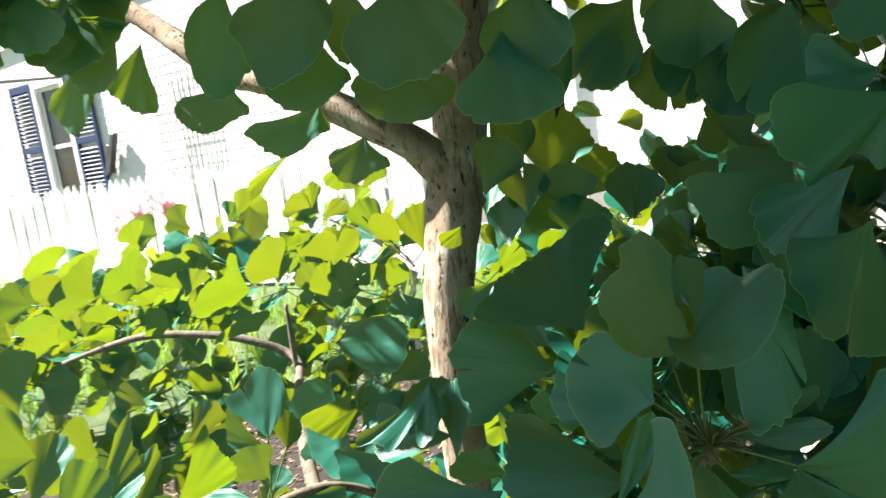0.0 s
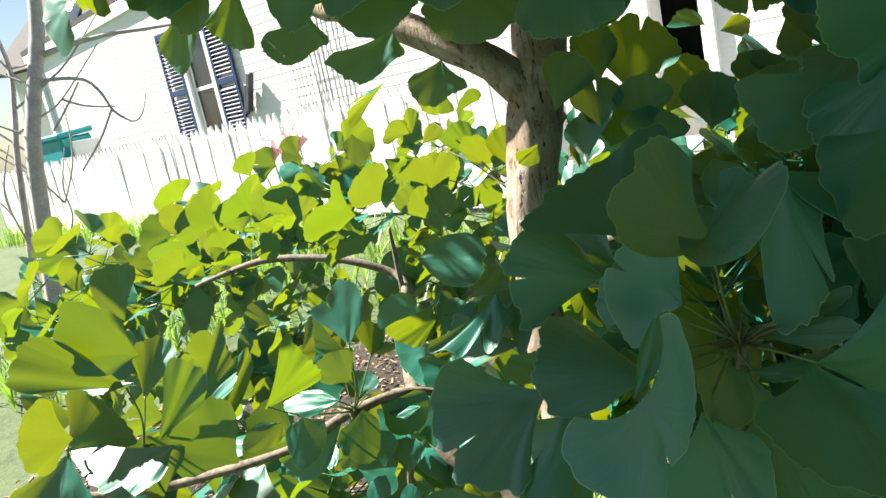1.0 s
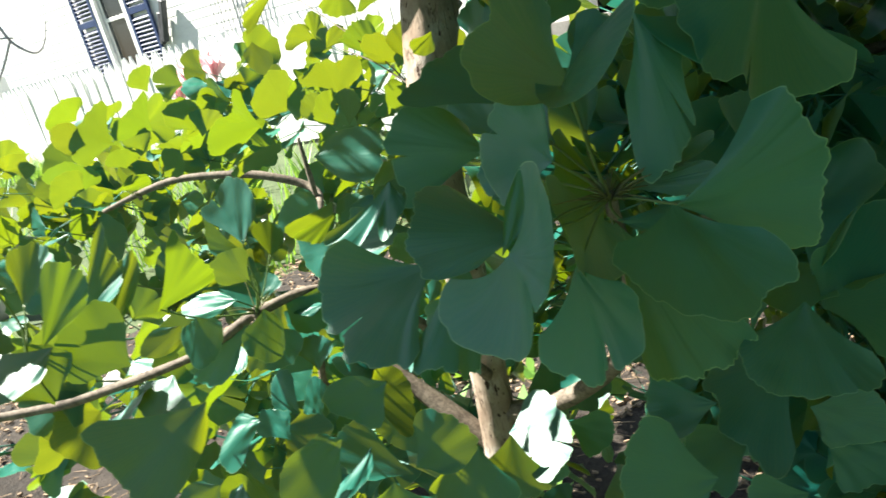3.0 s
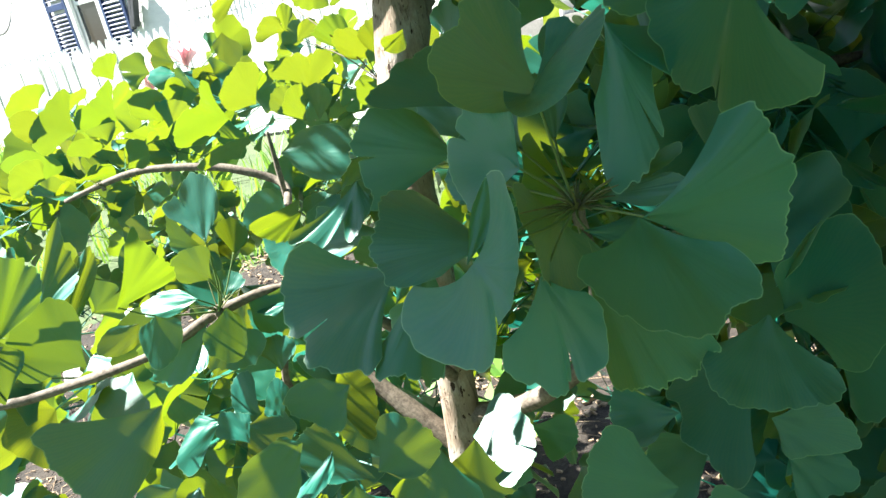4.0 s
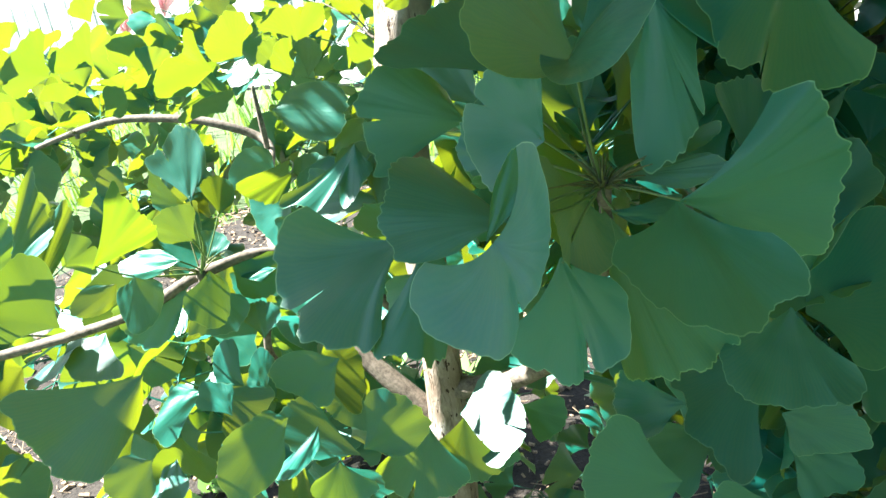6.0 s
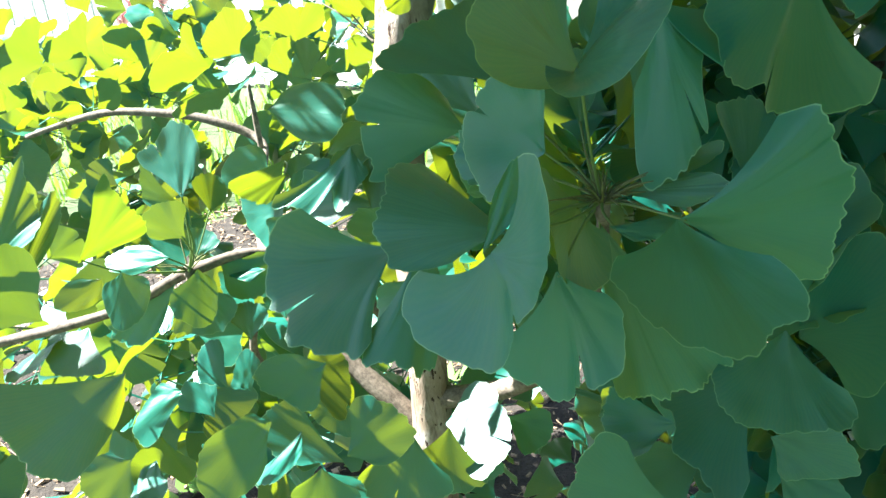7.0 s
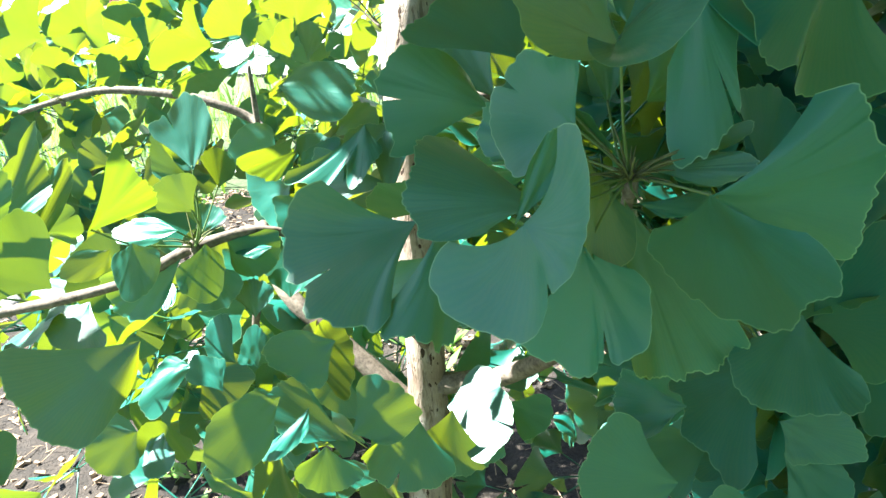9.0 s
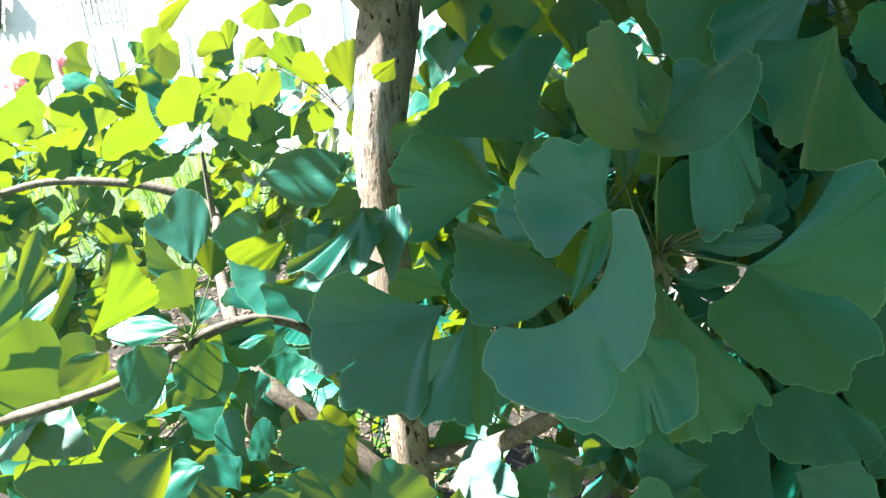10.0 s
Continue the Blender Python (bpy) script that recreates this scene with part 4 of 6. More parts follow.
blade((-0.3585, 0.9072, 0.8142), (129.0, 49.4, 67.4), (-52, 53), (36.2, 38.1, 38.7, 36.7, 33.0, 29.5, 26.3, 22.8, 19.0), (-0.5, -0.5, -0.5, -0.4, -0.3, -0.1, 0.3, 0.6, 0.9), (0.00, 0.00, 0.10))
blade((-0.3221, 0.9820, 0.8411), (112.5, 20.2, 34.4), (-39, 39), (38.5, 39.4, 38.6, 37.4, 37.4, 38.5, 39.5, 39.1, 37.1), (-0.9, -0.6, -0.3, 0.0, 0.2, 0.2, 0.2, 0.2, 0.2), (0.00, 0.00, 0.10))
blade((-0.0732, 0.8734, 0.8579), (-130.1, 53.7, 177.7), (-51, 54), (12.7, 18.3, 24.5, 32.3, 39.4, 42.4, 39.4, 31.9, 23.4), (-2.3, -1.2, -0.1, 0.8, 1.4, 1.5, 1.1, 0.3, -0.6), (0.00, 0.00, 0.10))
blade((-0.2324, 1.0205, 0.9381), (-84.2, -4.2, -168.5), (-49, 52), (28.2, 34.1, 39.8, 43.3, 40.7, 33.9, 27.2, 22.8, 19.3), (-0.0, -0.1, -0.1, -0.1, -0.1, -0.0, 0.1, 0.2, 0.4), (0.00, 0.00, 0.10))
blade((-0.0462, 0.8918, 0.8763), (126.2, -47.5, 4.7), (-24, 25), (32.3, 43.0, 52.6, 60.6, 65.4, 65.0, 59.2, 51.0, 42.5), (1.0, 0.4, -0.2, -0.6, -0.9, -0.8, -0.3, 0.3, 1.0), (0.00, 0.00, 0.10))
blade((-0.1426, 0.9227, 0.8199), (111.1, -28.1, 27.5), (-31, 31), (33.7, 39.0, 43.2, 46.3, 48.7, 49.9, 50.0, 49.4, 48.6), (-0.7, -0.5, -0.3, -0.2, -0.1, -0.0, 0.1, 0.2, 0.3), (0.00, 0.00, 0.10))
blade((-0.1269, 0.9120, 0.8192), (83.7, 18.7, 16.4), (-31, 31), (38.0, 40.5, 42.4, 43.4, 43.1, 41.0, 37.3, 32.4, 26.9), (-0.1, -0.1, -0.0, 0.0, 0.1, 0.1, 0.1, 0.0, 0.0), (0.00, 0.00, 0.10))
blade((-0.4474, 0.8878, 0.8244), (108.0, 9.2, 40.0), (-68, 69), (51.6, 49.7, 45.9, 39.4, 32.4, 28.9, 27.7, 25.6, 21.5), (-0.7, -0.7, -0.6, -0.3, 0.0, 0.2, 0.4, 0.5, 0.6), (0.00, 0.00, 0.10))
blade((-0.4055, 0.9244, 0.8332), (111.1, 1.3, 37.6), (-67, 66), (25.1, 27.6, 29.1, 28.4, 27.1, 26.1, 24.8, 22.8, 20.3), (-0.5, -0.5, -0.4, -0.2, -0.0, 0.1, 0.2, 0.3, 0.5), (0.00, 0.00, 0.10))
blade((-0.2345, 0.9315, 0.7934), (117.8, -24.0, 22.2), (-66, 65), (56.5, 49.9, 41.3, 34.1, 29.6, 28.0, 27.8, 27.8, 26.5), (-1.2, -0.8, -0.2, 0.2, 0.4, 0.3, 0.2, -0.0, -0.1), (0.00, 0.00, 0.10))
# the rosette on the low bough
blade((-0.1621, 0.4899, 0.8185), (69.5, -7.6, -3.4), (-40, 43), (39.8, 39.0, 37.3, 39.9, 46.0, 46.4, 40.9, 32.3, 22.5), (-0.1, -0.3, -0.5, -0.4, 0.0, 0.2, 0.1, -0.2, -0.5), (-0.39, 0.26, 0.05), SPUR_2)
blade((-0.1669, 0.4926, 0.7910), (112.6, -32.7, -24.9), (-58, 57), (21.7, 25.0, 27.8, 29.1, 29.1, 29.0, 29.6, 30.4, 30.6), (0.1, 0.2, 0.3, 0.4, 0.3, 0.2, -0.1, -0.5, -0.8), (0.00, 0.00, 0.10), SPUR_2)
blade((-0.2173, 0.4500, 0.7986), (120.2, 53.7, 57.1), (-36, 27), (58.9, 53.6, 48.1, 44.4, 43.2, 43.2, 43.3, 42.8, 40.5), (-0.6, -0.4, -0.1, -0.0, -0.0, -0.3, -0.8, -1.5, -2.5), (0.00, 0.00, 0.10), SPUR_2)
blade((-0.1106, 0.5763, 0.8133), (-123.8, -43.4, -128.6), (-40, 34), (22.3, 26.9, 31.4, 35.2, 38.6, 41.3, 43.5, 44.1, 42.7), (0.8, 0.6, 0.4, 0.2, 0.1, 0.1, 0.3, 0.6, 1.1), (0.00, 0.00, 0.10))
blade((-0.1262, 0.5932, 0.7996), (70.2, -52.6, 10.1), (-51, 51), (38.3, 37.5, 36.2, 34.3, 31.9, 29.0, 25.3, 21.0, 16.3), (0.1, 0.1, 0.1, 0.0, 0.0, -0.0, -0.0, -0.0, -0.0), (0.00, 0.00, 0.10))
blade((-0.0556, 0.4950, 0.8362), (-58.0, -4.6, 155.1), (-47, 47), (22.0, 24.1, 28.4, 38.0, 40.8, 26.4, 49.1, 51.7, 69.5), (-0.0, 2.8, 4.9, 5.2, 4.5, 3.5, 2.5, 5.9, 9.8), (0.00, 0.00, 0.10))
blade((-0.1078, 0.5436, 0.7935), (51.5, 38.3, -40.6), (-36, 37), (14.4, 18.5, 24.1, 31.6, 38.6, 36.6, 30.4, 24.3, 17.7), (2.6, 1.0, -0.3, -0.9, -0.7, -0.3, -0.1, -0.2, -0.4), (0.00, 0.00, 0.10))
blade((-0.1753, 0.4797, 0.7846), (1.0, -48.9, 68.4), (-30, 25), (21.2, 30.5, 39.1, 45.5, 46.6, 40.5, 32.6, 24.5, 16.5), (-0.8, 0.2, 0.9, 1.3, 1.2, 0.4, -0.2, -0.8, -1.2), (0.00, 0.00, 0.10), SPUR_2)
blade((-0.2264, 0.4122, 0.7821), (93.1, -39.1, 6.9), (-55, 53), (35.9, 39.2, 42.0, 44.2, 45.7, 45.9, 45.6, 44.0, 33.4), (0.4, 0.3, 0.1, -0.1, -0.1, -0.2, -0.1, 0.2, 0.9), (0.00, 0.00, 0.10))
# leaves low under the rosettes
blade((-0.1654, 0.4213, 0.7230), (-32.6, -57.7, 121.1), (-37, 45), (38.5, 39.3, 39.0, 34.2, 27.7, 23.2, 19.8, 17.1, 14.7), (2.1, 1.7, 1.2, 0.6, -0.1, -0.5, -0.7, -1.0, -1.2), (0.00, 0.00, 0.10))
blade((-0.1485, 0.4076, 0.7114), (61.4, -29.8, 8.8), (-41, 41), (22.8, 23.2, 24.1, 26.0, 25.9, 22.4, 19.9, 18.8, 18.3), (0.2, 0.2, 0.1, 0.2, 0.3, 0.3, 0.1, -0.2, -0.6), (0.00, 0.00, 0.10))
blade((-0.1443, 0.4310, 0.7160), (56.6, -39.9, 16.2), (-43, 42), (14.8, 17.0, 19.4, 22.3, 25.8, 28.7, 30.1, 29.8, 27.9), (0.2, 0.1, -0.0, -0.1, -0.1, -0.0, -0.0, 0.0, 0.0), (0.00, 0.00, 0.10))
blade((-0.1165, 0.4039, 0.7067), (-69.7, -66.5, 169.0), (-51, 57), (30.5, 46.7, 57.7, 55.8, 47.0, 37.4, 23.6, 17.2, 14.0), (-1.1, 0.4, 1.4, 1.4, 1.0, 0.6, 0.7, 0.2, -0.5), (0.00, 0.00, 0.10))
blade((-0.0846, 0.4308, 0.7244), (-63.1, -65.2, 156.6), (-50, 49), (29.3, 32.5, 33.7, 34.0, 38.4, 42.6, 41.9, 32.1, 21.1), (0.2, 0.0, -0.2, -0.4, -0.2, 0.1, 0.5, 0.7, 0.6), (0.00, 0.00, 0.10))
blade((-0.0831, 0.4309, 0.6571), (70.0, 64.4, -12.5), (-54, 55), (39.2, 41.2, 42.4, 43.3, 44.9, 44.8, 40.4, 31.3, 22.0), (-0.3, -0.1, 0.1, 0.3, 0.3, 0.2, 0.0, -0.2, -0.3), (0.00, 0.00, 0.10))
blade((-0.1048, 0.4205, 0.6869), (-49.4, -15.7, 144.0), (-32, 23), (11.5, 14.9, 18.6, 22.9, 28.1, 34.0, 38.9, 42.0, 43.4), (-1.8, -1.1, -0.4, 0.0, 0.2, 0.2, -0.1, -0.4, -0.9), (0.00, 0.00, 0.10))
blade((-0.0175, 0.4776, 0.6362), (-83.7, -16.8, -175.6), (-45, 43), (52.7, 52.6, 52.7, 53.1, 53.2, 52.3, 49.8, 45.5, 40.5), (-0.1, -0.1, -0.1, -0.0, 0.1, 0.2, 0.3, 0.3, 0.3), (0.00, 0.00, 0.10))
# the rosette at the bough's end
blade((-0.2613, 0.3963, 0.8871), (96.1, -12.9, 10.9), (-36, 42), (12.7, 18.7, 25.3, 31.3, 33.5, 33.7, 33.9, 34.4, 34.1), (0.5, 0.1, -0.1, -0.1, -0.1, -0.1, -0.2, -0.4, -0.5), (0.00, 0.00, 0.10))
blade((-0.2461, 0.3728, 0.8724), (109.9, -64.4, -0.2), (-51, 61), (12.7, 24.9, 34.5, 32.0, 41.9, 45.2, 46.1, 33.9, 27.3), (2.4, 1.0, 0.0, -0.9, -0.5, -0.3, 0.1, 1.2, 0.9), (0.00, 0.00, 0.10))
blade((-0.2331, 0.3583, 0.8241), (-20.7, -23.6, 128.1), (-49, 48), (16.6, 23.5, 30.4, 36.7, 41.5, 45.6, 51.2, 60.2, 72.5), (-1.0, -0.9, -0.8, -0.7, -0.5, -0.2, 0.2, 0.8, 1.3), (0.00, 0.00, 0.10))
blade((-0.2817, 0.3496, 0.8404), (127.3, -63.6, -1.1), (-69, 59), (23.1, 25.3, 26.2, 26.1, 26.2, 27.2, 28.7, 30.5, 32.0), (0.7, 0.7, 0.6, 0.4, 0.3, 0.1, -0.1, -0.3, -0.6), (0.00, 0.00, 0.10))
blade((-0.2624, 0.3942, 0.8122), (81.9, 41.0, 6.8), (-23, 24), (48.8, 51.1, 52.3, 52.3, 50.9, 47.7, 42.9, 36.9, 30.0), (-0.0, -0.1, -0.1, -0.1, -0.1, -0.1, -0.1, -0.1, -0.2), (0.00, 0.00, 0.10))
blade((-0.2565, 0.3786, 0.8557), (-9.5, -38.3, 86.8), (-12, 20), (16.3, 23.1, 30.0, 37.5, 47.1, 58.4, 68.4, 73.8, 77.7), (2.3, 1.9, 1.6, 1.6, 1.5, 1.6, 2.0, 2.7, 3.8), (0.00, 0.00, 0.10))
# blades lying flat in the sun
blade((-0.2730, 0.5572, 0.7098), (-34.2, -14.8, 150.3), (-61, 61), (42.5, 40.8, 39.3, 39.1, 39.2, 38.2, 35.7, 31.9, 27.7), (-0.4, -0.1, 0.1, 0.2, 0.2, 0.2, -0.0, -0.2, -0.4), (0.00, 0.00, 0.10))
blade((-0.2136, 0.5344, 0.7067), (31.1, -11.6, -7.2), (-55, 53), (14.9, 18.9, 22.5, 25.5, 25.9, 21.9, 16.7, 12.0, 7.5), (-1.0, -0.5, -0.1, 0.6, 1.1, 1.1, 0.7, -0.1, -1.1), (0.00, 0.00, 0.10))
blade((-0.1298, 0.5297, 0.7492), (-8.8, -28.3, 88.1), (-32, 32), (13.1, 16.0, 19.1, 22.6, 26.5, 29.2, 28.7, 25.2, 20.8), (-1.8, -0.9, -0.0, 0.6, 1.0, 1.1, 0.8, 0.2, -0.3), (0.00, 0.00, 0.10))
# more of the low bough
blade((-0.1912, 0.4429, 0.7928), (-79.9, -2.4, -176.3), (-73, 62), (14.0, 17.2, 21.0, 25.9, 30.8, 34.2, 25.4, 18.7, 14.7), (-0.4, 0.2, 0.7, 1.0, 1.1, 0.7, -0.4, -1.2, -1.6), (0.00, 0.00, 0.10))
blade((-0.2163, 0.4738, 0.7788), (-80.0, -49.5, -179.3), (-45, 50), (8.8, 12.8, 17.3, 22.9, 28.6, 32.8, 30.7, 23.1, 16.1), (-1.3, -0.8, -0.3, 0.2, 0.5, 0.8, 0.7, 0.2, -0.5), (0.00, 0.00, 0.10))
blade((-0.1676, 0.5029, 0.7661), (-82.8, -6.3, -175.1), (-53, 51), (12.2, 17.8, 24.5, 33.8, 40.6, 39.9, 36.5, 32.1, 26.2), (-1.1, -0.4, 0.3, 0.6, 0.7, 0.5, 0.3, 0.1, -0.1), (0.00, 0.00, 0.10))
blade((-0.1943, 0.3929, 0.7011), (-75.4, -63.1, 173.6), (-57, 56), (20.4, 25.5, 29.9, 32.4, 32.1, 29.5, 24.9, 19.2, 12.9), (-0.0, 0.2, 0.3, 0.4, 0.3, 0.2, 0.0, -0.2, -0.4), (0.00, 0.00, 0.10))
blade((-0.1801, 0.3916, 0.6997), (-32.8, -2.0, 159.2), (-49, 48), (18.6, 21.9, 24.6, 25.8, 24.6, 20.3, 15.4, 11.6, 8.2), (-0.1, -0.2, -0.4, -0.5, -0.5, -0.5, -0.2, 0.4, 1.2), (0.00, 0.00, 0.10))
blade((-0.1358, 0.4456, 0.7032), (76.2, -18.5, 0.6), (-56, 48), (12.7, 13.1, 14.0, 15.9, 19.3, 24.5, 26.8, 23.1, 18.8), (1.2, 0.5, -0.1, -0.5, -0.8, -0.7, -0.5, -0.0, 0.4), (0.00, 0.00, 0.10))
# leaves hanging from the upper branches
blade((-0.0983, 0.5320, 1.1115), (-81.6, -13.4, 173.0), (-49, 45), (38.3, 46.5, 55.1, 64.9, 74.4, 80.1, 67.0, 60.9, 57.5), (0.3, 0.0, -0.3, -0.7, -1.1, -1.2, -0.0, 2.6, 5.8), (0.00, 0.00, 0.10))
blade((-0.1487, 0.5578, 1.1124), (-81.2, -20.5, 172.4), (-34, 32), (57.3, 65.4, 75.0, 78.0, 71.7, 62.2, 51.8, 41.1, 30.3), (0.3, 0.2, -0.2, -0.6, -0.6, -0.4, 0.1, 0.8, 1.7), (0.00, 0.00, 0.10))
blade((-0.0351, 0.4960, 1.0918), (-81.6, -1.1, 175.7), (-53, 52), (47.3, 53.2, 59.2, 64.2, 66.6, 71.1, 67.8, 59.6, 53.8), (0.1, 0.0, -0.1, -0.1, -0.1, -0.1, 0.1, 0.5, 1.1), (0.00, 0.00, 0.10))
blade((-0.0891, 0.5769, 1.0639), (-80.8, -19.2, 172.6), (-57, 54), (28.0, 29.9, 32.5, 37.0, 43.3, 48.7, 51.8, 52.6, 52.4), (0.1, 0.2, 0.3, 0.2, 0.1, 0.0, 0.0, -0.0, 0.0), (0.00, 0.00, 0.10))
blade((-0.2644, 0.7804, 1.1165), (-81.0, -20.3, 172.8), (-30, 34), (63.9, 66.8, 66.9, 64.1, 60.5, 57.5, 55.2, 53.5, 52.1), (0.3, 0.1, -0.1, -0.1, -0.1, -0.0, 0.2, 0.4, 0.6), (0.00, 0.00, 0.10))
blade((-0.1680, 0.6317, 1.0559), (-80.2, -25.9, 171.7), (-57, 53), (30.6, 29.5, 29.7, 34.1, 41.2, 45.8, 47.6, 47.7, 46.2), (-0.3, 0.0, 0.3, 0.4, 0.3, 0.2, 0.2, 0.2, 0.3), (0.00, 0.00, 0.10))
blade((-0.1025, 0.6230, 1.0290), (-79.9, -30.9, 170.2), (-52, 50), (22.4, 22.8, 24.4, 29.2, 39.7, 51.2, 55.2, 59.0, 63.7), (-0.2, 0.2, 0.6, 0.7, 0.5, 0.2, 0.0, 0.0, 0.1), (0.00, 0.00, 0.10))
blade((-0.2679, 0.6531, 1.1512), (-81.5, -8.0, 174.2), (-51, 52), (47.7, 54.2, 60.4, 65.4, 72.0, 78.5, 72.3, 66.1, 61.6), (-0.3, -0.1, 0.2, 0.4, 0.3, -0.2, -0.3, 0.2, 0.9), (0.00, 0.00, 0.10))
blade((-0.3179, 0.7702, 1.1091), (-82.1, -6.6, 171.8), (-33, 39), (24.8, 31.0, 40.3, 56.5, 70.9, 69.3, 61.5, 56.9, 53.7), (-3.9, -0.6, 1.6, 1.7, 0.7, 0.1, 0.1, 0.9, 2.1), (0.00, 0.00, 0.10))
blade((-0.0725, 0.6666, 0.9992), (-81.0, -19.0, 172.6), (-59, 55), (33.1, 31.9, 31.5, 33.5, 39.4, 42.4, 39.2, 36.0, 33.2), (0.0, 0.1, 0.2, 0.1, 0.0, -0.0, -0.0, 0.1, 0.2), (0.00, 0.00, 0.10))
blade((0.0254, 0.5162, 1.0527), (-81.5, -2.1, 175.4), (-43, 42), (60.4, 61.0, 61.1, 60.8, 61.2, 62.1, 61.4, 58.6, 54.7), (0.2, 0.1, 0.1, 0.0, -0.0, -0.1, -0.1, -0.2, -0.2), (0.00, 0.00, 0.10))
blade((0.1870, 0.3666, 0.9802), (-87.6, -64.2, 178.2), (-49, 38), (43.2, 34.2, 35.5, 60.3, 56.0, 64.1, 66.5, 65.7, 64.2), (-1.5, -7.7, -11.6, -9.9, -8.3, -6.7, -4.3, -1.7, 0.8), (0.00, 0.00, 0.10))
blade((0.1986, 0.3803, 1.0396), (-80.5, -31.2, 170.3), (-34, 35), (34.5, 33.8, 33.6, 34.9, 38.8, 44.2, 43.5, 40.5, 38.6), (1.7, 1.0, 0.3, -0.3, -0.8, -0.9, -0.5, 0.1, 0.5), (0.00, 0.00, 0.10))
blade((0.1459, 0.4006, 0.9496), (-76.2, -52.8, 164.9), (-37, 40), (33.8, 41.1, 48.8, 54.7, 55.0, 53.6, 53.2, 54.5, 57.2), (0.1, -0.1, -0.1, -0.1, 0.1, 0.3, 0.3, 0.3, 0.1), (0.00, 0.00, 0.10))
blade((-0.0316, 0.6010, 1.0500), (-81.2, -11.4, 174.0), (-72, 70), (42.1, 44.1, 45.6, 46.8, 47.7, 48.6, 48.7, 47.3, 45.0), (0.1, 0.1, 0.1, 0.0, 0.0, 0.0, -0.0, -0.0, -0.0), (0.00, 0.00, 0.10))
blade((-0.0686, 0.5928, 1.1145), (-81.8, -3.8, 175.1), (-29, 30), (41.1, 47.0, 53.0, 59.0, 63.6, 61.0, 52.3, 43.7, 35.4), (0.4, 0.2, 0.1, -0.1, -0.4, -0.4, -0.1, 0.2, 0.6), (0.00, 0.00, 0.10))
# the rest of the rosette leaves

def leaf_at(base, turn, edges, radii, cleft, cup, seed, foot, roll=0.0):
    """A blade given by the radii of its two edges and its middle, its cup and the roll of one side."""
    rl, rm, rr = (1040 * r for r in radii)
    rim, lift = [], []
    for k in range(7):
        u = k / 3 - 1
        r = rm + ((rl if u < 0 else rr) - rm) * abs(u) ** 1.6
        side = max(0.0, (u if roll > 0 else -u) - 0.1) / 0.9
        rim.append(r)
        lift.append(rm * cup * (u * u - 0.35) + 0.6 * r * math.sin(abs(roll) * side))
    ob = part("leaf", lobed_fan(bmesh.new(), [1.06 * a for a in edges], rim, lift, (cleft[0], cleft[1], 0.8 * cleft[2]), seed + 100), LEAF, tree)
    ob.matrix_basis = pose(*(Vector(base) - TREE_AT), *turn)
    if foot:
        stalk_to(ob, foot)


# leaves round about: base, turn, edges of the fan, radii, cleft, cup, seed, stalk foot
leaf_at((0.0558, 0.3292, 0.8310), (-88, 12, 177), (-27, 11), (0.0882, 0.0927, 0.0760), (-0.0, 0, .1), 0.16, 9, (0.055, 0.318, 0.844))
leaf_at((0.0316, 0.3622, 0.8478), (17, -68, 36), (-28, 23), (0.0241, 0.0375, 0.0377), (-0.0, 0, .1), 0.16, 17, (0.055, 0.318, 0.844))
leaf_at((0.1615, 0.3681, 0.9480), (-76, -57, 136), (-39, 21), (0.0413, 0.0549, 0.0445), (-0.0, 0, .1), 0.16, 23, None)
leaf_at((0.1799, 0.3221, 0.9308), (-37, -67, 137), (-26, 24), (0.0426, 0.0393, 0.0322), (-0.0, 0, .1), 0.16, 24, None)
leaf_at((0.0965, 0.3491, 0.7090), (15, -67, 56), (-48, 25), (0.0233, 0.0352, 0.0361), (-0.0, 0, .1), 0.16, 29, None)
leaf_at((0.1862, 0.3658, 0.7259), (-41, 51, -151), (-38, 54), (0.0430, 0.0470, 0.0471), (0.0, 0, .1), 0.16, 30, None)
leaf_at((0.1210, 0.3685, 0.6742), (-16, -55, 109), (-41, 27), (0.0409, 0.0415, 0.0352), (-0.0, 0, .1), 0.16, 31, None)
leaf_at((0.1255, 0.3137, 0.6695), (-14, -70, 105), (-58, 41), (0.0323, 0.0295, 0.0279), (-0.0, 0, .1), 0.16, 32, None)
leaf_at((0.1503, 0.3966, 0.8118), (70, 2, -1), (-20, 39), (0.0457, 0.0448, 0.0280), (0.0, 0, .1), 0.16, 34, None)
leaf_at((0.0415, 0.3621, 0.8637), (45, -48, 28), (-51, 53), (0.0349, 0.0313, 0.0206), (-0.0, 0, .1), 0.16, 35, (0.055, 0.318, 0.844))
leaf_at((0.0550, 0.3522, 0.8657), (62, 5, -12), (-26, 24), (0.0309, 0.0355, 0.0140), (0.0, 0, .1), 0.16, 36, (0.055, 0.318, 0.844))
leaf_at((0.2566, 0.5070, 0.7346), (50, -51, 9), (-77, 37), (0.0325, 0.0339, 0.0449), (-0.0, 0, .1), 0.16, 37, (0.253, 0.509, 0.739))
leaf_at((0.2362, 0.4720, 0.7849), (29, -67, 59), (-29, 32), (0.0373, 0.0580, 0.0815), (-0.0, 0, .1), 0.16, 38, (0.253, 0.509, 0.739))
leaf_at((0.2590, 0.4729, 0.7875), (70, 14, -5), (-40, 45), (0.0493, 0.0545, 0.0386), (0.0, 0, .1), 0.16, 39, (0.253, 0.509, 0.739))
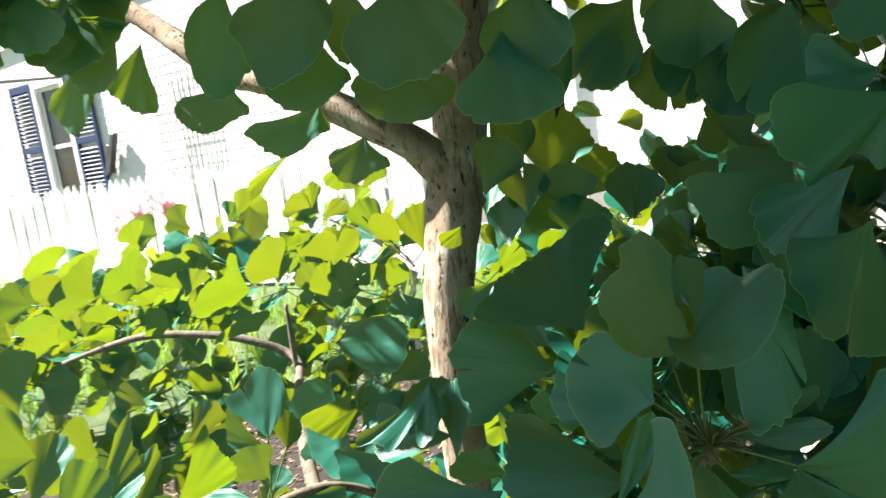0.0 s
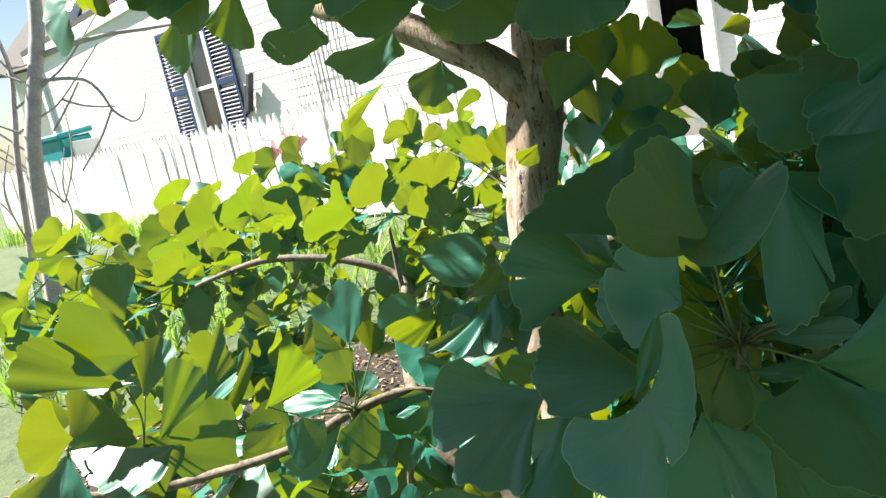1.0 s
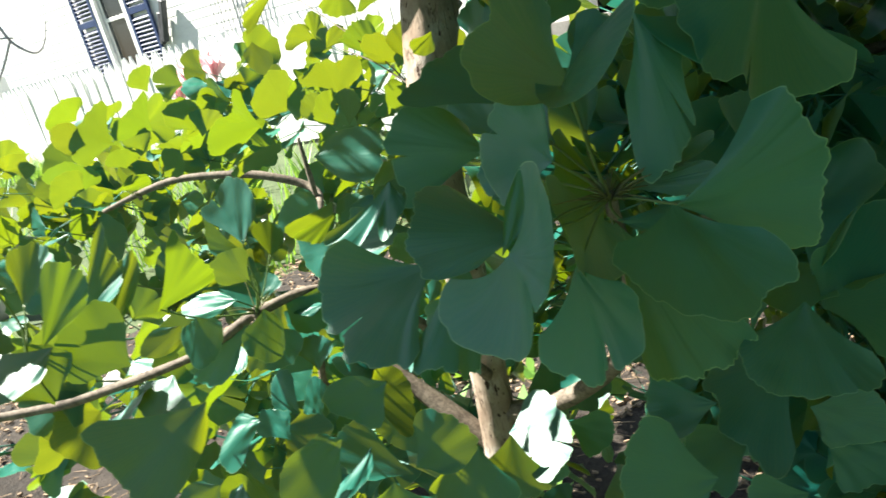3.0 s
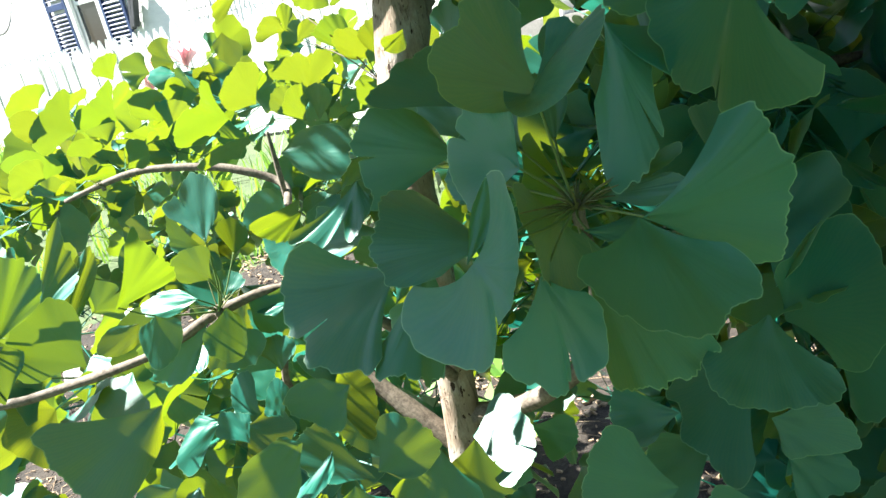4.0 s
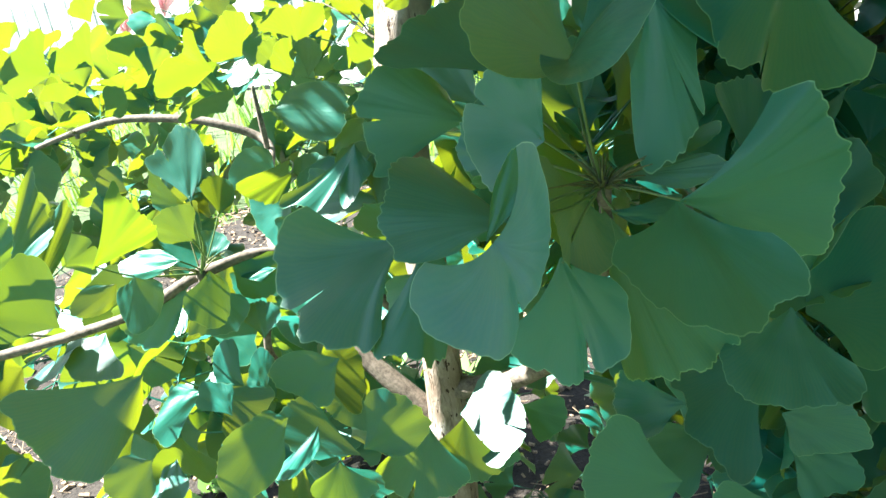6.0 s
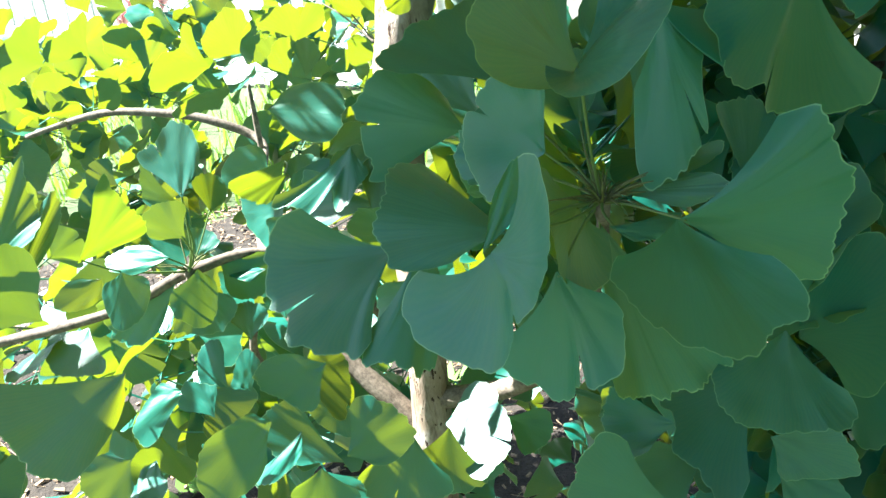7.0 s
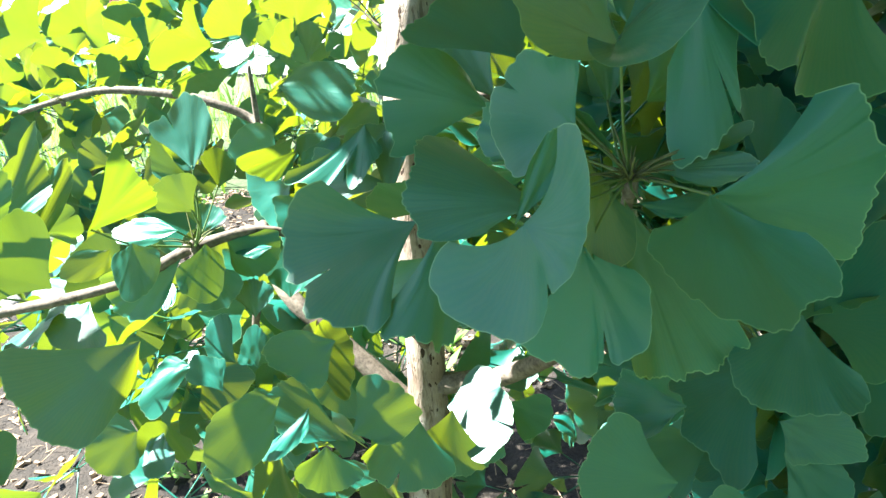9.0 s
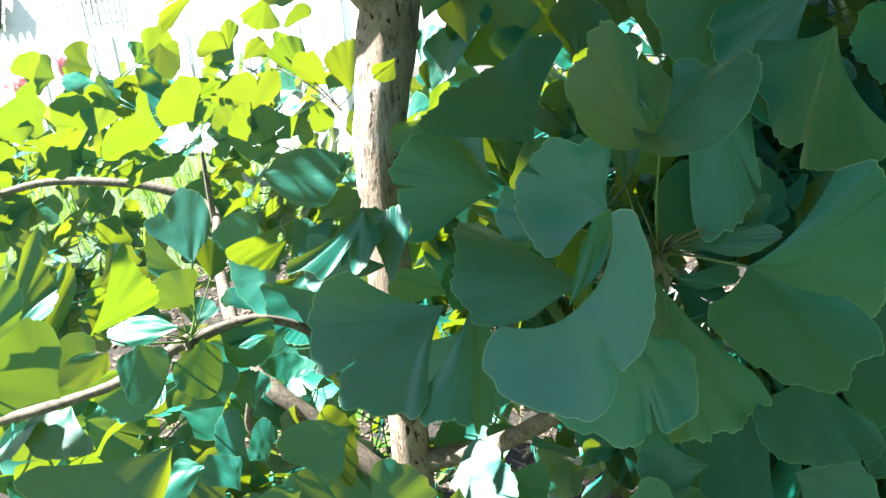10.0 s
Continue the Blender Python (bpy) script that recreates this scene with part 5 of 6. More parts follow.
leaf_at((-0.1056, 0.5502, 0.8104), (-63, -63, -173), (-27, 18), (0.0144, 0.0295, 0.0398), (-0.0, 0, .1), 0.10, 41, (-0.113, 0.587, 0.809))
leaf_at((-0.0968, 0.5934, 0.7681), (-54, -22, 148), (-46, 47), (0.0505, 0.0483, 0.0279), (-0.0, 0, .1), 0.16, 43, (-0.113, 0.587, 0.809))
leaf_at((-0.1686, 0.5072, 0.8089), (54, -65, 49), (-24, 38), (0.0113, 0.0245, 0.0359), (-0.0, 0, .1), 0.16, 45, (-0.181, 0.525, 0.755))
leaf_at((-0.1593, 0.5334, 0.7933), (66, 16, 30), (-35, 50), (0.0208, 0.0274, 0.0116), (0.0, 0, .1), 0.16, 49, (-0.181, 0.525, 0.755))
leaf_at((-0.1744, 0.5224, 0.7477), (-70, 6, -178), (-54, 44), (0.0257, 0.0340, 0.0363), (-0.0, 0, .1), 0.16, 51, (-0.181, 0.525, 0.755))
leaf_at((-0.1903, 0.5235, 0.7508), (-66, -53, 152), (-33, 25), (0.0261, 0.0622, 0.0566), (-0.0, 0, .1), 0.16, 52, (-0.181, 0.525, 0.755))
leaf_at((-0.1621, 0.5364, 0.7571), (-66, 35, -165), (-55, 28), (0.0341, 0.0381, 0.0223), (-0.0, 0, .1), 0.16, 53, (-0.181, 0.525, 0.755))
leaf_at((-0.1763, 0.5373, 0.7598), (70, 5, -2), (-35, 55), (0.0220, 0.0208, 0.0191), (0.0, 0, .1), 0.16, 54, (-0.181, 0.525, 0.755))
leaf_at((-0.2650, 0.3873, 0.8490), (99, -46, 18), (-23, 23), (0.0602, 0.0598, 0.0462), (0.0, 0, .1), 0.16, 57, (-0.272, 0.394, 0.811), roll=0.7)
leaf_at((-0.2746, 0.4134, 0.8318), (69, 18, 3), (-22, 31), (0.0303, 0.0385, 0.0299), (0.0, 0, .1), 0.16, 60, (-0.272, 0.394, 0.811))
leaf_at((-0.2597, 0.4247, 0.8047), (62, 32, -21), (-11, 25), (0.0742, 0.0476, 0.0404), (0.0, 0, .1), 0.16, 61, (-0.272, 0.394, 0.811))
leaf_at((-0.2529, 0.4314, 0.7842), (76, 34, -2), (-17, 13), (0.0401, 0.0667, 0.0221), (-0.0, 0, .1), 0.16, 62, (-0.272, 0.394, 0.811))
leaf_at((-0.2710, 0.3966, 0.7755), (86, 20, 22), (-72, 20), (0.0255, 0.0376, 0.0304), (0.0, 0, .1), 0.16, 63, (-0.272, 0.394, 0.811))
leaf_at((-0.2906, 0.3549, 0.8313), (-59, -18, -180), (-43, 40), (0.0323, 0.0377, 0.0386), (-0.0, 0, .1), 0.16, 66, (-0.291, 0.355, 0.833))
leaf_at((-0.2943, 0.3592, 0.8296), (42, 48, -3), (-42, 49), (0.0353, 0.0303, 0.0344), (0.0, 0, .1), 0.16, 67, (-0.291, 0.355, 0.833))
leaf_at((-0.0862, 0.4376, 0.6477), (67, -55, 26), (-19, 31), (0.0323, 0.0572, 0.0531), (0.0, 0, .1), 0.16, 74, None)
leaf_at((-0.0413, 0.4583, 0.6461), (-76, -23, -179), (-52, 45), (0.0428, 0.0520, 0.0403), (0.1, .3, .1), 0.16, 76, None)
leaf_at((-0.0889, 0.4979, 0.6652), (-74, -37, 177), (-57, 97), (0.0395, 0.0271, 0.0236), (-0.0, 0, .1), 0.16, 77, None)
leaf_at((-0.1907, 0.4167, 0.6761), (93, -34, 38), (-54, 51), (0.0209, 0.0190, 0.0106), (0.0, 0, .1), 0.16, 78, None)
leaf_at((-0.1011, 0.4372, 0.6465), (-77, -5, -174), (-50, 58), (0.0304, 0.0309, 0.0229), (-0.0, 0, .1), 0.16, 79, None)
leaf_at((-0.1153, 0.4852, 0.6874), (-41, 57, -107), (-64, 43), (0.0257, 0.0366, 0.0451), (0.0, 0, .1), 0.16, 83, None)
leaf_at((-0.0055, 0.6461, 0.9147), (-114, -23, -153), (-29, 57), (0.0147, 0.0217, 0.0196), (-0.0, 0, .1), 0.16, 85, None)
leaf_at((-0.1625, 0.9535, 0.9953), (-149, -42, -79), (-22, 13), (0.0743, 0.0594, 0.0361), (0.2, .5, .2), 0.16, 86, None)
leaf_at((-0.1580, 1.0363, 0.9219), (134, -52, -5), (-37, 38), (0.0410, 0.0357, 0.0222), (0.0, 0, .1), 0.16, 90, None)
leaf_at((-0.1561, 1.0355, 0.9204), (115, 4, 17), (-21, 23), (0.0285, 0.0363, 0.0297), (0.0, 0, .1), 0.16, 91, None)
leaf_at((-0.1397, 0.9965, 0.9073), (118, 31, 29), (-25, 48), (0.0185, 0.0334, 0.0330), (0.0, 0, .1), 0.16, 92, None)
leaf_at((-0.0682, 0.9315, 0.8754), (116, -25, 1), (-19, 20), (0.0632, 0.0627, 0.0584), (0.0, 0, .1), 0.16, 93, None)
leaf_at((-0.0295, 0.8379, 0.8699), (113, -12, 7), (-23, 22), (0.0478, 0.0546, 0.0607), (0.0, 0, .1), 0.16, 94, (-0.043, 0.857, 0.857))
leaf_at((-0.1521, 0.9475, 0.8168), (114, -20, 4), (-27, 24), (0.0420, 0.0524, 0.0466), (0.0, 0, .1), 0.16, 96, None)
leaf_at((-0.1015, 0.9919, 0.9774), (-115, -14, -160), (-36, 45), (0.0386, 0.0417, 0.0348), (-0.0, 0, .1), 0.16, 100, None)
leaf_at((-0.0556, 0.9748, 0.9489), (136, -55, -27), (-43, 78), (0.0340, 0.0204, 0.0068), (0.0, 0, .1), 0.16, 101, None)
leaf_at((-0.0517, 0.8645, 0.8746), (115, 28, 24), (-41, 48), (0.0135, 0.0193, 0.0191), (0.0, 0, .1), 0.16, 103, (-0.043, 0.857, 0.857))
leaf_at((-0.3847, 0.9426, 0.8462), (117, -4, 13), (-40, 40), (0.0254, 0.0369, 0.0276), (0.0, 0, .1), 0.16, 105, None)
leaf_at((-0.4322, 0.8597, 0.8290), (130, -39, 11), (-58, 46), (0.0375, 0.0373, 0.0279), (0.0, 0, .1), 0.16, 107, None)
leaf_at((-0.3309, 0.9942, 0.8484), (128, -12, 14), (-39, 31), (0.0377, 0.0595, 0.0376), (0.0, 0, .1), 0.16, 111, None)
leaf_at((-0.4719, 0.9910, 0.8987), (144, -28, 21), (-54, 42), (0.0375, 0.0470, 0.0387), (0.0, 0, .1), 0.16, 112, None)
leaf_at((-0.0742, 0.5071, 0.7975), (56, 21, -25), (-23, 48), (0.0270, 0.0447, 0.0302), (0.0, 0, .1), 0.20, 114, None, roll=0.9)
leaf_at((-0.0471, 0.4733, 0.7892), (61, -4, -33), (-19, 23), (0.0349, 0.0524, 0.0309), (0.0, 0, .1), 0.16, 116, None)
leaf_at((-0.0851, 0.6118, 0.8022), (65, 44, -28), (-23, 40), (0.0193, 0.0370, 0.0326), (0.0, 0, .1), 0.16, 117, (-0.103, 0.572, 0.803))
leaf_at((-0.1050, 0.5684, 0.7900), (64, 12, -12), (-31, 57), (0.0199, 0.0280, 0.0226), (0.0, 0, .1), 0.16, 118, (-0.103, 0.572, 0.803))
leaf_at((-0.0891, 0.5459, 0.7944), (52, 19, -35), (-15, 35), (0.0187, 0.0266, 0.0185), (0.0, 0, .1), 0.16, 119, (-0.103, 0.572, 0.803))
leaf_at((-0.0960, 0.5720, 0.7405), (-41, -48, 138), (-52, 31), (0.0337, 0.0521, 0.0576), (-0.0, 0, .1), 0.16, 120, (-0.103, 0.572, 0.803))
leaf_at((-0.2528, 0.6699, 1.1263), (-80, -28, 171), (-29, 30), (0.0410, 0.0669, 0.0415), (-0.0, 0, .1), 0.16, 131, None)
leaf_at((-0.2956, 0.6043, 1.1409), (-81, 5, 177), (-38, 38), (0.0455, 0.0493, 0.0393), (-0.0, 0, .1), 0.16, 132, None)
leaf_at((0.1961, 0.3940, 0.9920), (-31, -70, 101), (-44, 49), (0.0338, 0.0331, 0.0375), (-0.0, 0, .1), 0.16, 136, None)
leaf_at((0.1716, 0.6072, 1.0499), (-81, -9, 175), (-36, 38), (0.0592, 0.0653, 0.0496), (-0.1, .3, .1), 0.16, 137, None)
leaf_at((0.1494, 0.6126, 1.0750), (-80, -28, 171), (-24, 49), (0.0567, 0.0785, 0.0469), (-0.0, .3, .1), 0.30, 138, None)
leaf_at((0.1980, 0.5523, 1.0341), (-81, -9, 175), (-45, 45), (0.0564, 0.0598, 0.0395), (-0.2, .3, .1), 0.16, 139, None, roll=-0.6)
leaf_at((0.2123, 0.5018, 1.0428), (-81, -26, 172), (-39, 44), (0.0505, 0.0723, 0.0454), (0.1, .2, .1), 0.16, 140, None, roll=0.7)
leaf_at((0.0468, 0.5198, 1.0824), (-81, -9, 175), (-39, 39), (0.0464, 0.0617, 0.0464), (-0.2, .3, .1), 0.30, 141, None)
leaf_at((0.1802, 0.5594, 1.0728), (-81, -23, 172), (-46, 44), (0.0465, 0.0619, 0.0465), (-0.0, 0, .1), 0.16, 142, None)
leaf_at((0.0144, 0.6176, 0.8704), (-59, -53, 145), (-33, 24), (0.0230, 0.0372, 0.0292), (-0.0, 0, .1), 0.16, 146, None)
leaf_at((0.0290, 0.6229, 0.8940), (51, -15, -29), (-27, 46), (0.0379, 0.0513, 0.0405), (0.0, 0, .1), 0.16, 147, None)
leaf_at((0.0323, 0.7559, 0.8981), (54, -3, -29), (-16, 45), (0.0300, 0.0420, 0.0342), (0.0, 0, .1), 0.16, 148, None)
leaf_at((0.0319, 0.7229, 0.8753), (72, 10, -13), (-32, 48), (0.0200, 0.0331, 0.0289), (0.0, 0, .1), 0.16, 149, None)
leaf_at((-0.0204, 0.5125, 0.8248), (54, 12, -15), (-44, 46), (0.0295, 0.0336, 0.0250), (0.0, 0, .1), 0.16, 150, None)
leaf_at((0.2353, 1.0101, 0.9812), (60, -70, 31), (-12, 50), (0.0475, 0.0364, 0.0125), (0.0, 0, .1), 0.16, 151, None)
leaf_at((0.2514, 1.0092, 0.9703), (23, 80, -64), (-39, 33), (0.0193, 0.0379, 0.0303), (-0.0, 0, .1), 0.16, 152, None)
leaf_at((0.2527, 1.0160, 1.0102), (80, 2, 3), (-53, 61), (0.0162, 0.0199, 0.0113), (0.0, 0, .1), 0.16, 153, None)
leaf_at((0.2026, 0.5928, 1.0470), (-78, -39, 176), (-38, 33), (0.0429, 0.0659, 0.0584), (-0.1, .3, .1), 0.16, 154, None)
leaf_at((0.2325, 0.5613, 1.0311), (-79, -31, 178), (-37, 39), (0.0505, 0.0631, 0.0520), (0.2, .3, .1), 0.30, 155, None)
leaf_at((0.1354, 0.6333, 1.0688), (-80, -17, -180), (-31, 29), (0.0503, 0.0609, 0.0486), (-0.0, 0, .1), 0.16, 156, None)
leaf_at((0.2162, 0.5163, 0.9498), (-69, -62, 165), (-46, 31), (0.0454, 0.0536, 0.0496), (-0.2, .2, .1), 0.16, 157, None)
leaf_at((0.1595, 0.5356, 0.9024), (80, 18, 0), (-46, 55), (0.0424, 0.0441, 0.0322), (0.0, .3, .1), 0.16, 158, None, roll=0.7)
leaf_at((0.1771, 0.4460, 0.9072), (-74, -52, 171), (-65, 70), (0.0329, 0.0308, 0.0285), (-0.0, 0, .1), 0.16, 159, None)
leaf_at((0.1217, 0.5848, 0.9059), (80, 1, 3), (-38, 52), (0.0340, 0.0423, 0.0340), (0.0, 0, .1), 0.16, 160, None)
leaf_at((0.0785, 0.6040, 0.9136), (80, 0, 3), (-44, 46), (0.0324, 0.0415, 0.0324), (0.0, 0, .1), 0.16, 161, None)
leaf_at((-0.0119, 0.4100, 0.7833), (-65, -30, 128), (-39, 35), (0.0503, 0.0534, 0.0398), (-0.0, 0, .1), 0.16, 162, None)
leaf_at((0.0249, 0.4883, 0.8465), (59, -45, 3), (-25, 40), (0.0389, 0.0451, 0.0311), (0.0, 0, .1), 0.16, 163, None)
leaf_at((-0.0801, 0.4826, 0.7089), (69, -1, 0), (-28, 37), (0.0242, 0.0307, 0.0211), (0.0, 0, .1), 0.16, 164, None)
leaf_at((0.0089, 0.4888, 0.6143), (-67, -23, 170), (-47, 43), (0.0237, 0.0296, 0.0237), (-0.0, 0, .1), 0.16, 166, None)
leaf_at((0.0263, 0.5276, 0.6040), (-52, 54, -148), (-39, 43), (0.0275, 0.0372, 0.0292), (0.0, 0, .1), 0.16, 167, None)
leaf_at((-0.1468, 0.5131, 0.7040), (69, 0, -0), (-36, 46), (0.0226, 0.0262, 0.0199), (0.0, 0, .1), 0.16, 168, None)
leaf_at((-0.1244, 0.5354, 0.7064), (69, -1, 0), (-43, 60), (0.0207, 0.0231, 0.0191), (0.0, 0, .1), 0.16, 169, None)
leaf_at((0.0875, 0.5579, 1.0592), (-79, -32, 177), (-15, 34), (0.0520, 0.0827, 0.0543), (-0.1, .2, .1), 0.16, 170, None)
leaf_at((0.0093, 0.5845, 0.9418), (80, 23, -1), (-29, 39), (0.0344, 0.0465, 0.0371), (0.0, 0, .1), 0.16, 171, None)
leaf_at((0.0434, 0.6033, 0.9213), (80, 6, 2), (-47, 42), (0.0306, 0.0385, 0.0274), (0.0, .3, .1), 0.16, 172, None)
leaf_at((0.1972, 0.5448, 0.9443), (80, -16, 6), (-29, 29), (0.0414, 0.0500, 0.0339), (0.0, .2, .1), 0.16, 173, None)
leaf_at((-0.0774, 0.5545, 0.7618), (-39, -63, 111), (-49, 28), (0.0283, 0.0553, 0.0565), (-0.1, .2, .1), 0.16, 174, None)
leaf_at((-0.1196, 0.5873, 0.7753), (-60, -55, 127), (-62, 56), (0.0274, 0.0371, 0.0413), (-0.0, 0, .1), 0.16, 175, None)
leaf_at((-0.0455, 0.4968, 0.7969), (-6, -55, 68), (-33, 25), (0.0256, 0.0579, 0.0563), (-0.0, 0, .1), 0.16, 176, None, roll=-0.5)
leaf_at((-0.1470, 0.5556, 0.7298), (-65, -51, 129), (-64, 49), (0.0247, 0.0309, 0.0299), (-0.0, 0, .1), 0.16, 178, None)
leaf_at((0.0907, 0.7286, 0.9322), (78, 8, 5), (-41, 53), (0.0443, 0.0733, 0.0555), (0.1, .2, .1), 0.16, 179, (0.086, 0.728, 0.933))
leaf_at((0.0595, 0.7081, 0.9495), (78, 2, 6), (-38, 37), (0.0306, 0.0568, 0.0341), (0.0, 0, .1), 0.16, 180, (0.086, 0.728, 0.933))
leaf_at((0.0530, 0.6454, 0.9003), (77, 25, 1), (-54, 67), (0.0368, 0.0389, 0.0287), (0.0, 0, .1), 0.16, 181, None)
leaf_at((0.1245, 0.7581, 0.9079), (72, 48, -7), (-49, 34), (0.0277, 0.0620, 0.0516), (0.0, 0, .1), 0.16, 182, (0.086, 0.728, 0.933))
leaf_at((0.1309, 0.6235, 0.9005), (78, 12, 4), (-45, 53), (0.0382, 0.0450, 0.0225), (0.0, 0, .1), 0.16, 183, None)
leaf_at((0.0758, 0.5957, 0.8962), (78, 12, 4), (-51, 60), (0.0279, 0.0348, 0.0351), (0.0, 0, .1), 0.16, 184, None)
leaf_at((0.1646, 0.6111, 0.9211), (78, 5, 5), (-44, 63), (0.0279, 0.0351, 0.0314), (0.0, 0, .1), 0.16, 185, None)
leaf_at((0.1784, 0.5729, 0.9755), (-78, -4, -174), (-68, 30), (0.0164, 0.0282, 0.0215), (-0.0, 0, .1), 0.16, 186, None)
# end of leaves

# filler leaves: a few shapes shared by many
SHAPES = []
for k in range(10):
    rng = random.Random(40 + k)
    bm = bmesh.new()
    half = rng.uniform(50, 80)
    rim = [1000 * rng.uniform(0.84, 1.08) * (0.9 if j in (0, 6) else 1.0) for j in range(7)]
    bend, twist = rng.uniform(-0.25, 0.4), rng.uniform(-0.3, 0.3)
    lift = [1000 * (bend * ((j / 3 - 1) ** 2 - 0.35) + twist * (j / 3 - 1) + rng.uniform(-0.07, 0.07)) for j in range(7)]
    lobed_fan(bm, (-half, half), rim, lift, (rng.uniform(-0.25, 0.25), rng.choice([0, 0.25, 0.4, 0.5]), rng.uniform(0.05, 0.12)), 60 + k, 22, 4)
    tube(bm, [(0, 0.02, 0), (rng.uniform(-0.1, 0.1), -0.95, 0.02)], [0.018, 0.024], 3)
    SHAPES.append(mesh_of("leaf", bm, LEAF))


OUTWARD = Vector((0.1, -0.93, 0.35))
SHINE = (TO_SUN + OUTWARD).normalized()


def spur_leaves(rng, at, n, size, lean=None, hang=0.0):
    """Poses of a rosette of leaves on a spur; the blades turn up and out to the light."""
    made = []
    for i in range(n):
        a = rng.uniform(0, 2 * math.pi)
        d = Vector((math.cos(a), math.sin(a), rng.uniform(-0.7, 0.8))).normalized()
        s = size * rng.uniform(0.72, 1.15)
        z = Vector((rng.uniform(-0.8, 0.8), rng.uniform(-0.8, 0.8) - 0.5, rng.uniform(-0.3, 0.6) + 0.7))
        if lean and rng.random() < 0.82:
            z = Vector(lean) + 0.35 * Vector((rng.uniform(-1, 1), rng.uniform(-1, 1), rng.uniform(-1, 1)))
        z = (z - d * z.dot(d)).normalized()
        if hang and z.dot(TO_SUN) * z.dot(OUTWARD) > 0:
            # most blades hang with their upper side to the light, a few lie flat and shine
            z = SHINE.copy() if rng.random() < hang else z - 2 * z.dot(TO_SUN) * TO_SUN
            z = (z - d * z.dot(d)).normalized()
        x = d.cross(z)
        m = Matrix((x, d, z)).transposed().to_4x4()
        made.append(Matrix.Translation(Vector(at) + d * s * 0.9 - TREE_AT) @ m @ Matrix.Scale(s, 4))
    return made


def shape_leaf(m, rng):
    ob = new("leaf", SHAPES[rng.randrange(10)])
    ob.parent = tree
    ob.matrix_basis = m


def joined_leaves(name, poses, rng, label):
    """Many leaves as one mesh."""
    co, faces, uv, n = [], [], [], 0
    cache = []
    for me in SHAPES:
        v = np.empty(len(me.vertices) * 3)
        me.vertices.foreach_get("co", v)
        u = np.empty(len(me.loops) * 2)
        me.uv_layers[0].data.foreach_get("uv", u)
        cache.append((np.c_[v.reshape(-1, 3), np.ones(len(v) // 3)], [tuple(p.vertices) for p in me.polygons], u))
    for m in poses:
        v, f, u = cache[rng.randrange(10)]
        co.append((v @ np.array(m).T)[:, :3])
        faces += [tuple(k + n for k in q) for q in f]
        uv.append(u)
        n += len(v)
    me = bpy.data.meshes.new(name)
    me.from_pydata(np.concatenate(co).tolist(), [], faces)
    layer = me.uv_layers.new(name="UVMap")
    layer.data.foreach_set("uv", np.concatenate(uv))
    me.polygons.foreach_set("use_smooth", [True] * len(me.polygons))
    me.materials.append(LEAF)
    ob = new(name, me)
    ob.parent = tree
    return tagged(ob, label, kind="stuff")


rng = random.Random(77)
singles, many, crown = [], [], []
SIDE_GAP = (Vector((0.24, 0.465, 0.732)), Vector((0.48, 0.93, -0.37)).normalized())  # thin foliage towards the driveway
GAPS = [(Vector((0.005, 0.515, 0.61)), 0.16), (Vector((-0.02, 0.72, 0.83)), 0.16), (Vector((0.0, 0.73, 0.93)), 0.12), (Vector((-0.32, 0.41, 0.80)), 0.10)]  # no boughs are put on these lines, so the sun reaches chosen spots


def bough(n, lo, hi, k, size, into, top=None, lean=None):
    for _ in range(n):
        p = Vector([rng.uniform(a, b) for a, b in zip(lo, hi)])
        if top:
            p.z = min(p.z, top(p.x))
        if any((p - a).cross(TO_SUN).length < r and p.z > a.z for a, r in GAPS):
            continue
        if into is many and (p - Vector((0.07, 0.50, 0.57))).length < 0.16:
            continue
        if into is many and p.x > 0.15 and (p - SIDE_GAP[0]).cross(SIDE_GAP[1]).length < 0.06:
            continue
        into += spur_leaves(rng, p, k, size, lean, 0.0 if into is crown else 0.3 if into is singles else 0.02)


# sunlit outer boughs, their edge rising towards the trunk
bough(84, (-0.90, 1.12, 0.56), (-0.02, 1.46, 0.98), 6, 0.05, many, lambda x: 0.82 + 0.17 * (x + 0.8) - rng.uniform(0, 0.12), (0.58, -0.68, -0.36))
bough(16, (-0.52, 0.58, 0.50), (-0.12, 0.80, 0.72), 6, 0.048, singles, None, (0.5, -0.8, 0.1))
bough(24, (-0.30, 0.70, 0.30), (0.25, 0.95, 0.54), 6, 0.048, many, None, (0.4, -0.8, 0.1))
bough(24, (-0.60, 0.75, 0.35), (0.10, 1.1, 0.60), 6, 0.05, many, None, (0.5, -0.75, 0.0))
bough(60, (0.13, 0.55, 0.45), (0.60, 1.05, 0.90), 6, 0.05, many)
bough(26, (0.03, 0.80, 0.60), (0.45, 1.15, 0.87), 6, 0.05, many)
bough(16, (-0.22, 0.70, 1.17), (0.35, 1.0, 1.36), 6, 0.05, many)
bough(26, (0.08, 0.46, 0.55), (0.30, 0.62, 0.88), 6, 0.045, many)
bough(30, (0.06, 0.44, 0.40), (0.38, 0.66, 0.70), 6, 0.045, many)
bough(60, (0.07, 0.43, 0.40), (0.45, 0.60, 0.82), 6, 0.05, many)
bough(46, (0.27, 0.46, 0.80), (0.70, 0.75, 1.14), 6, 0.055, many)
bough(14, (0.06, 0.62, 1.13), (0.34, 0.85, 1.2), 6, 0.055, many)
bough(22, (0.10, 0.56, 0.74), (0.30, 0.72, 0.87), 6, 0.05, many)
bough(34, (0.0, 0.76, 0.50), (0.24, 0.95, 0.86), 6, 0.05, many)
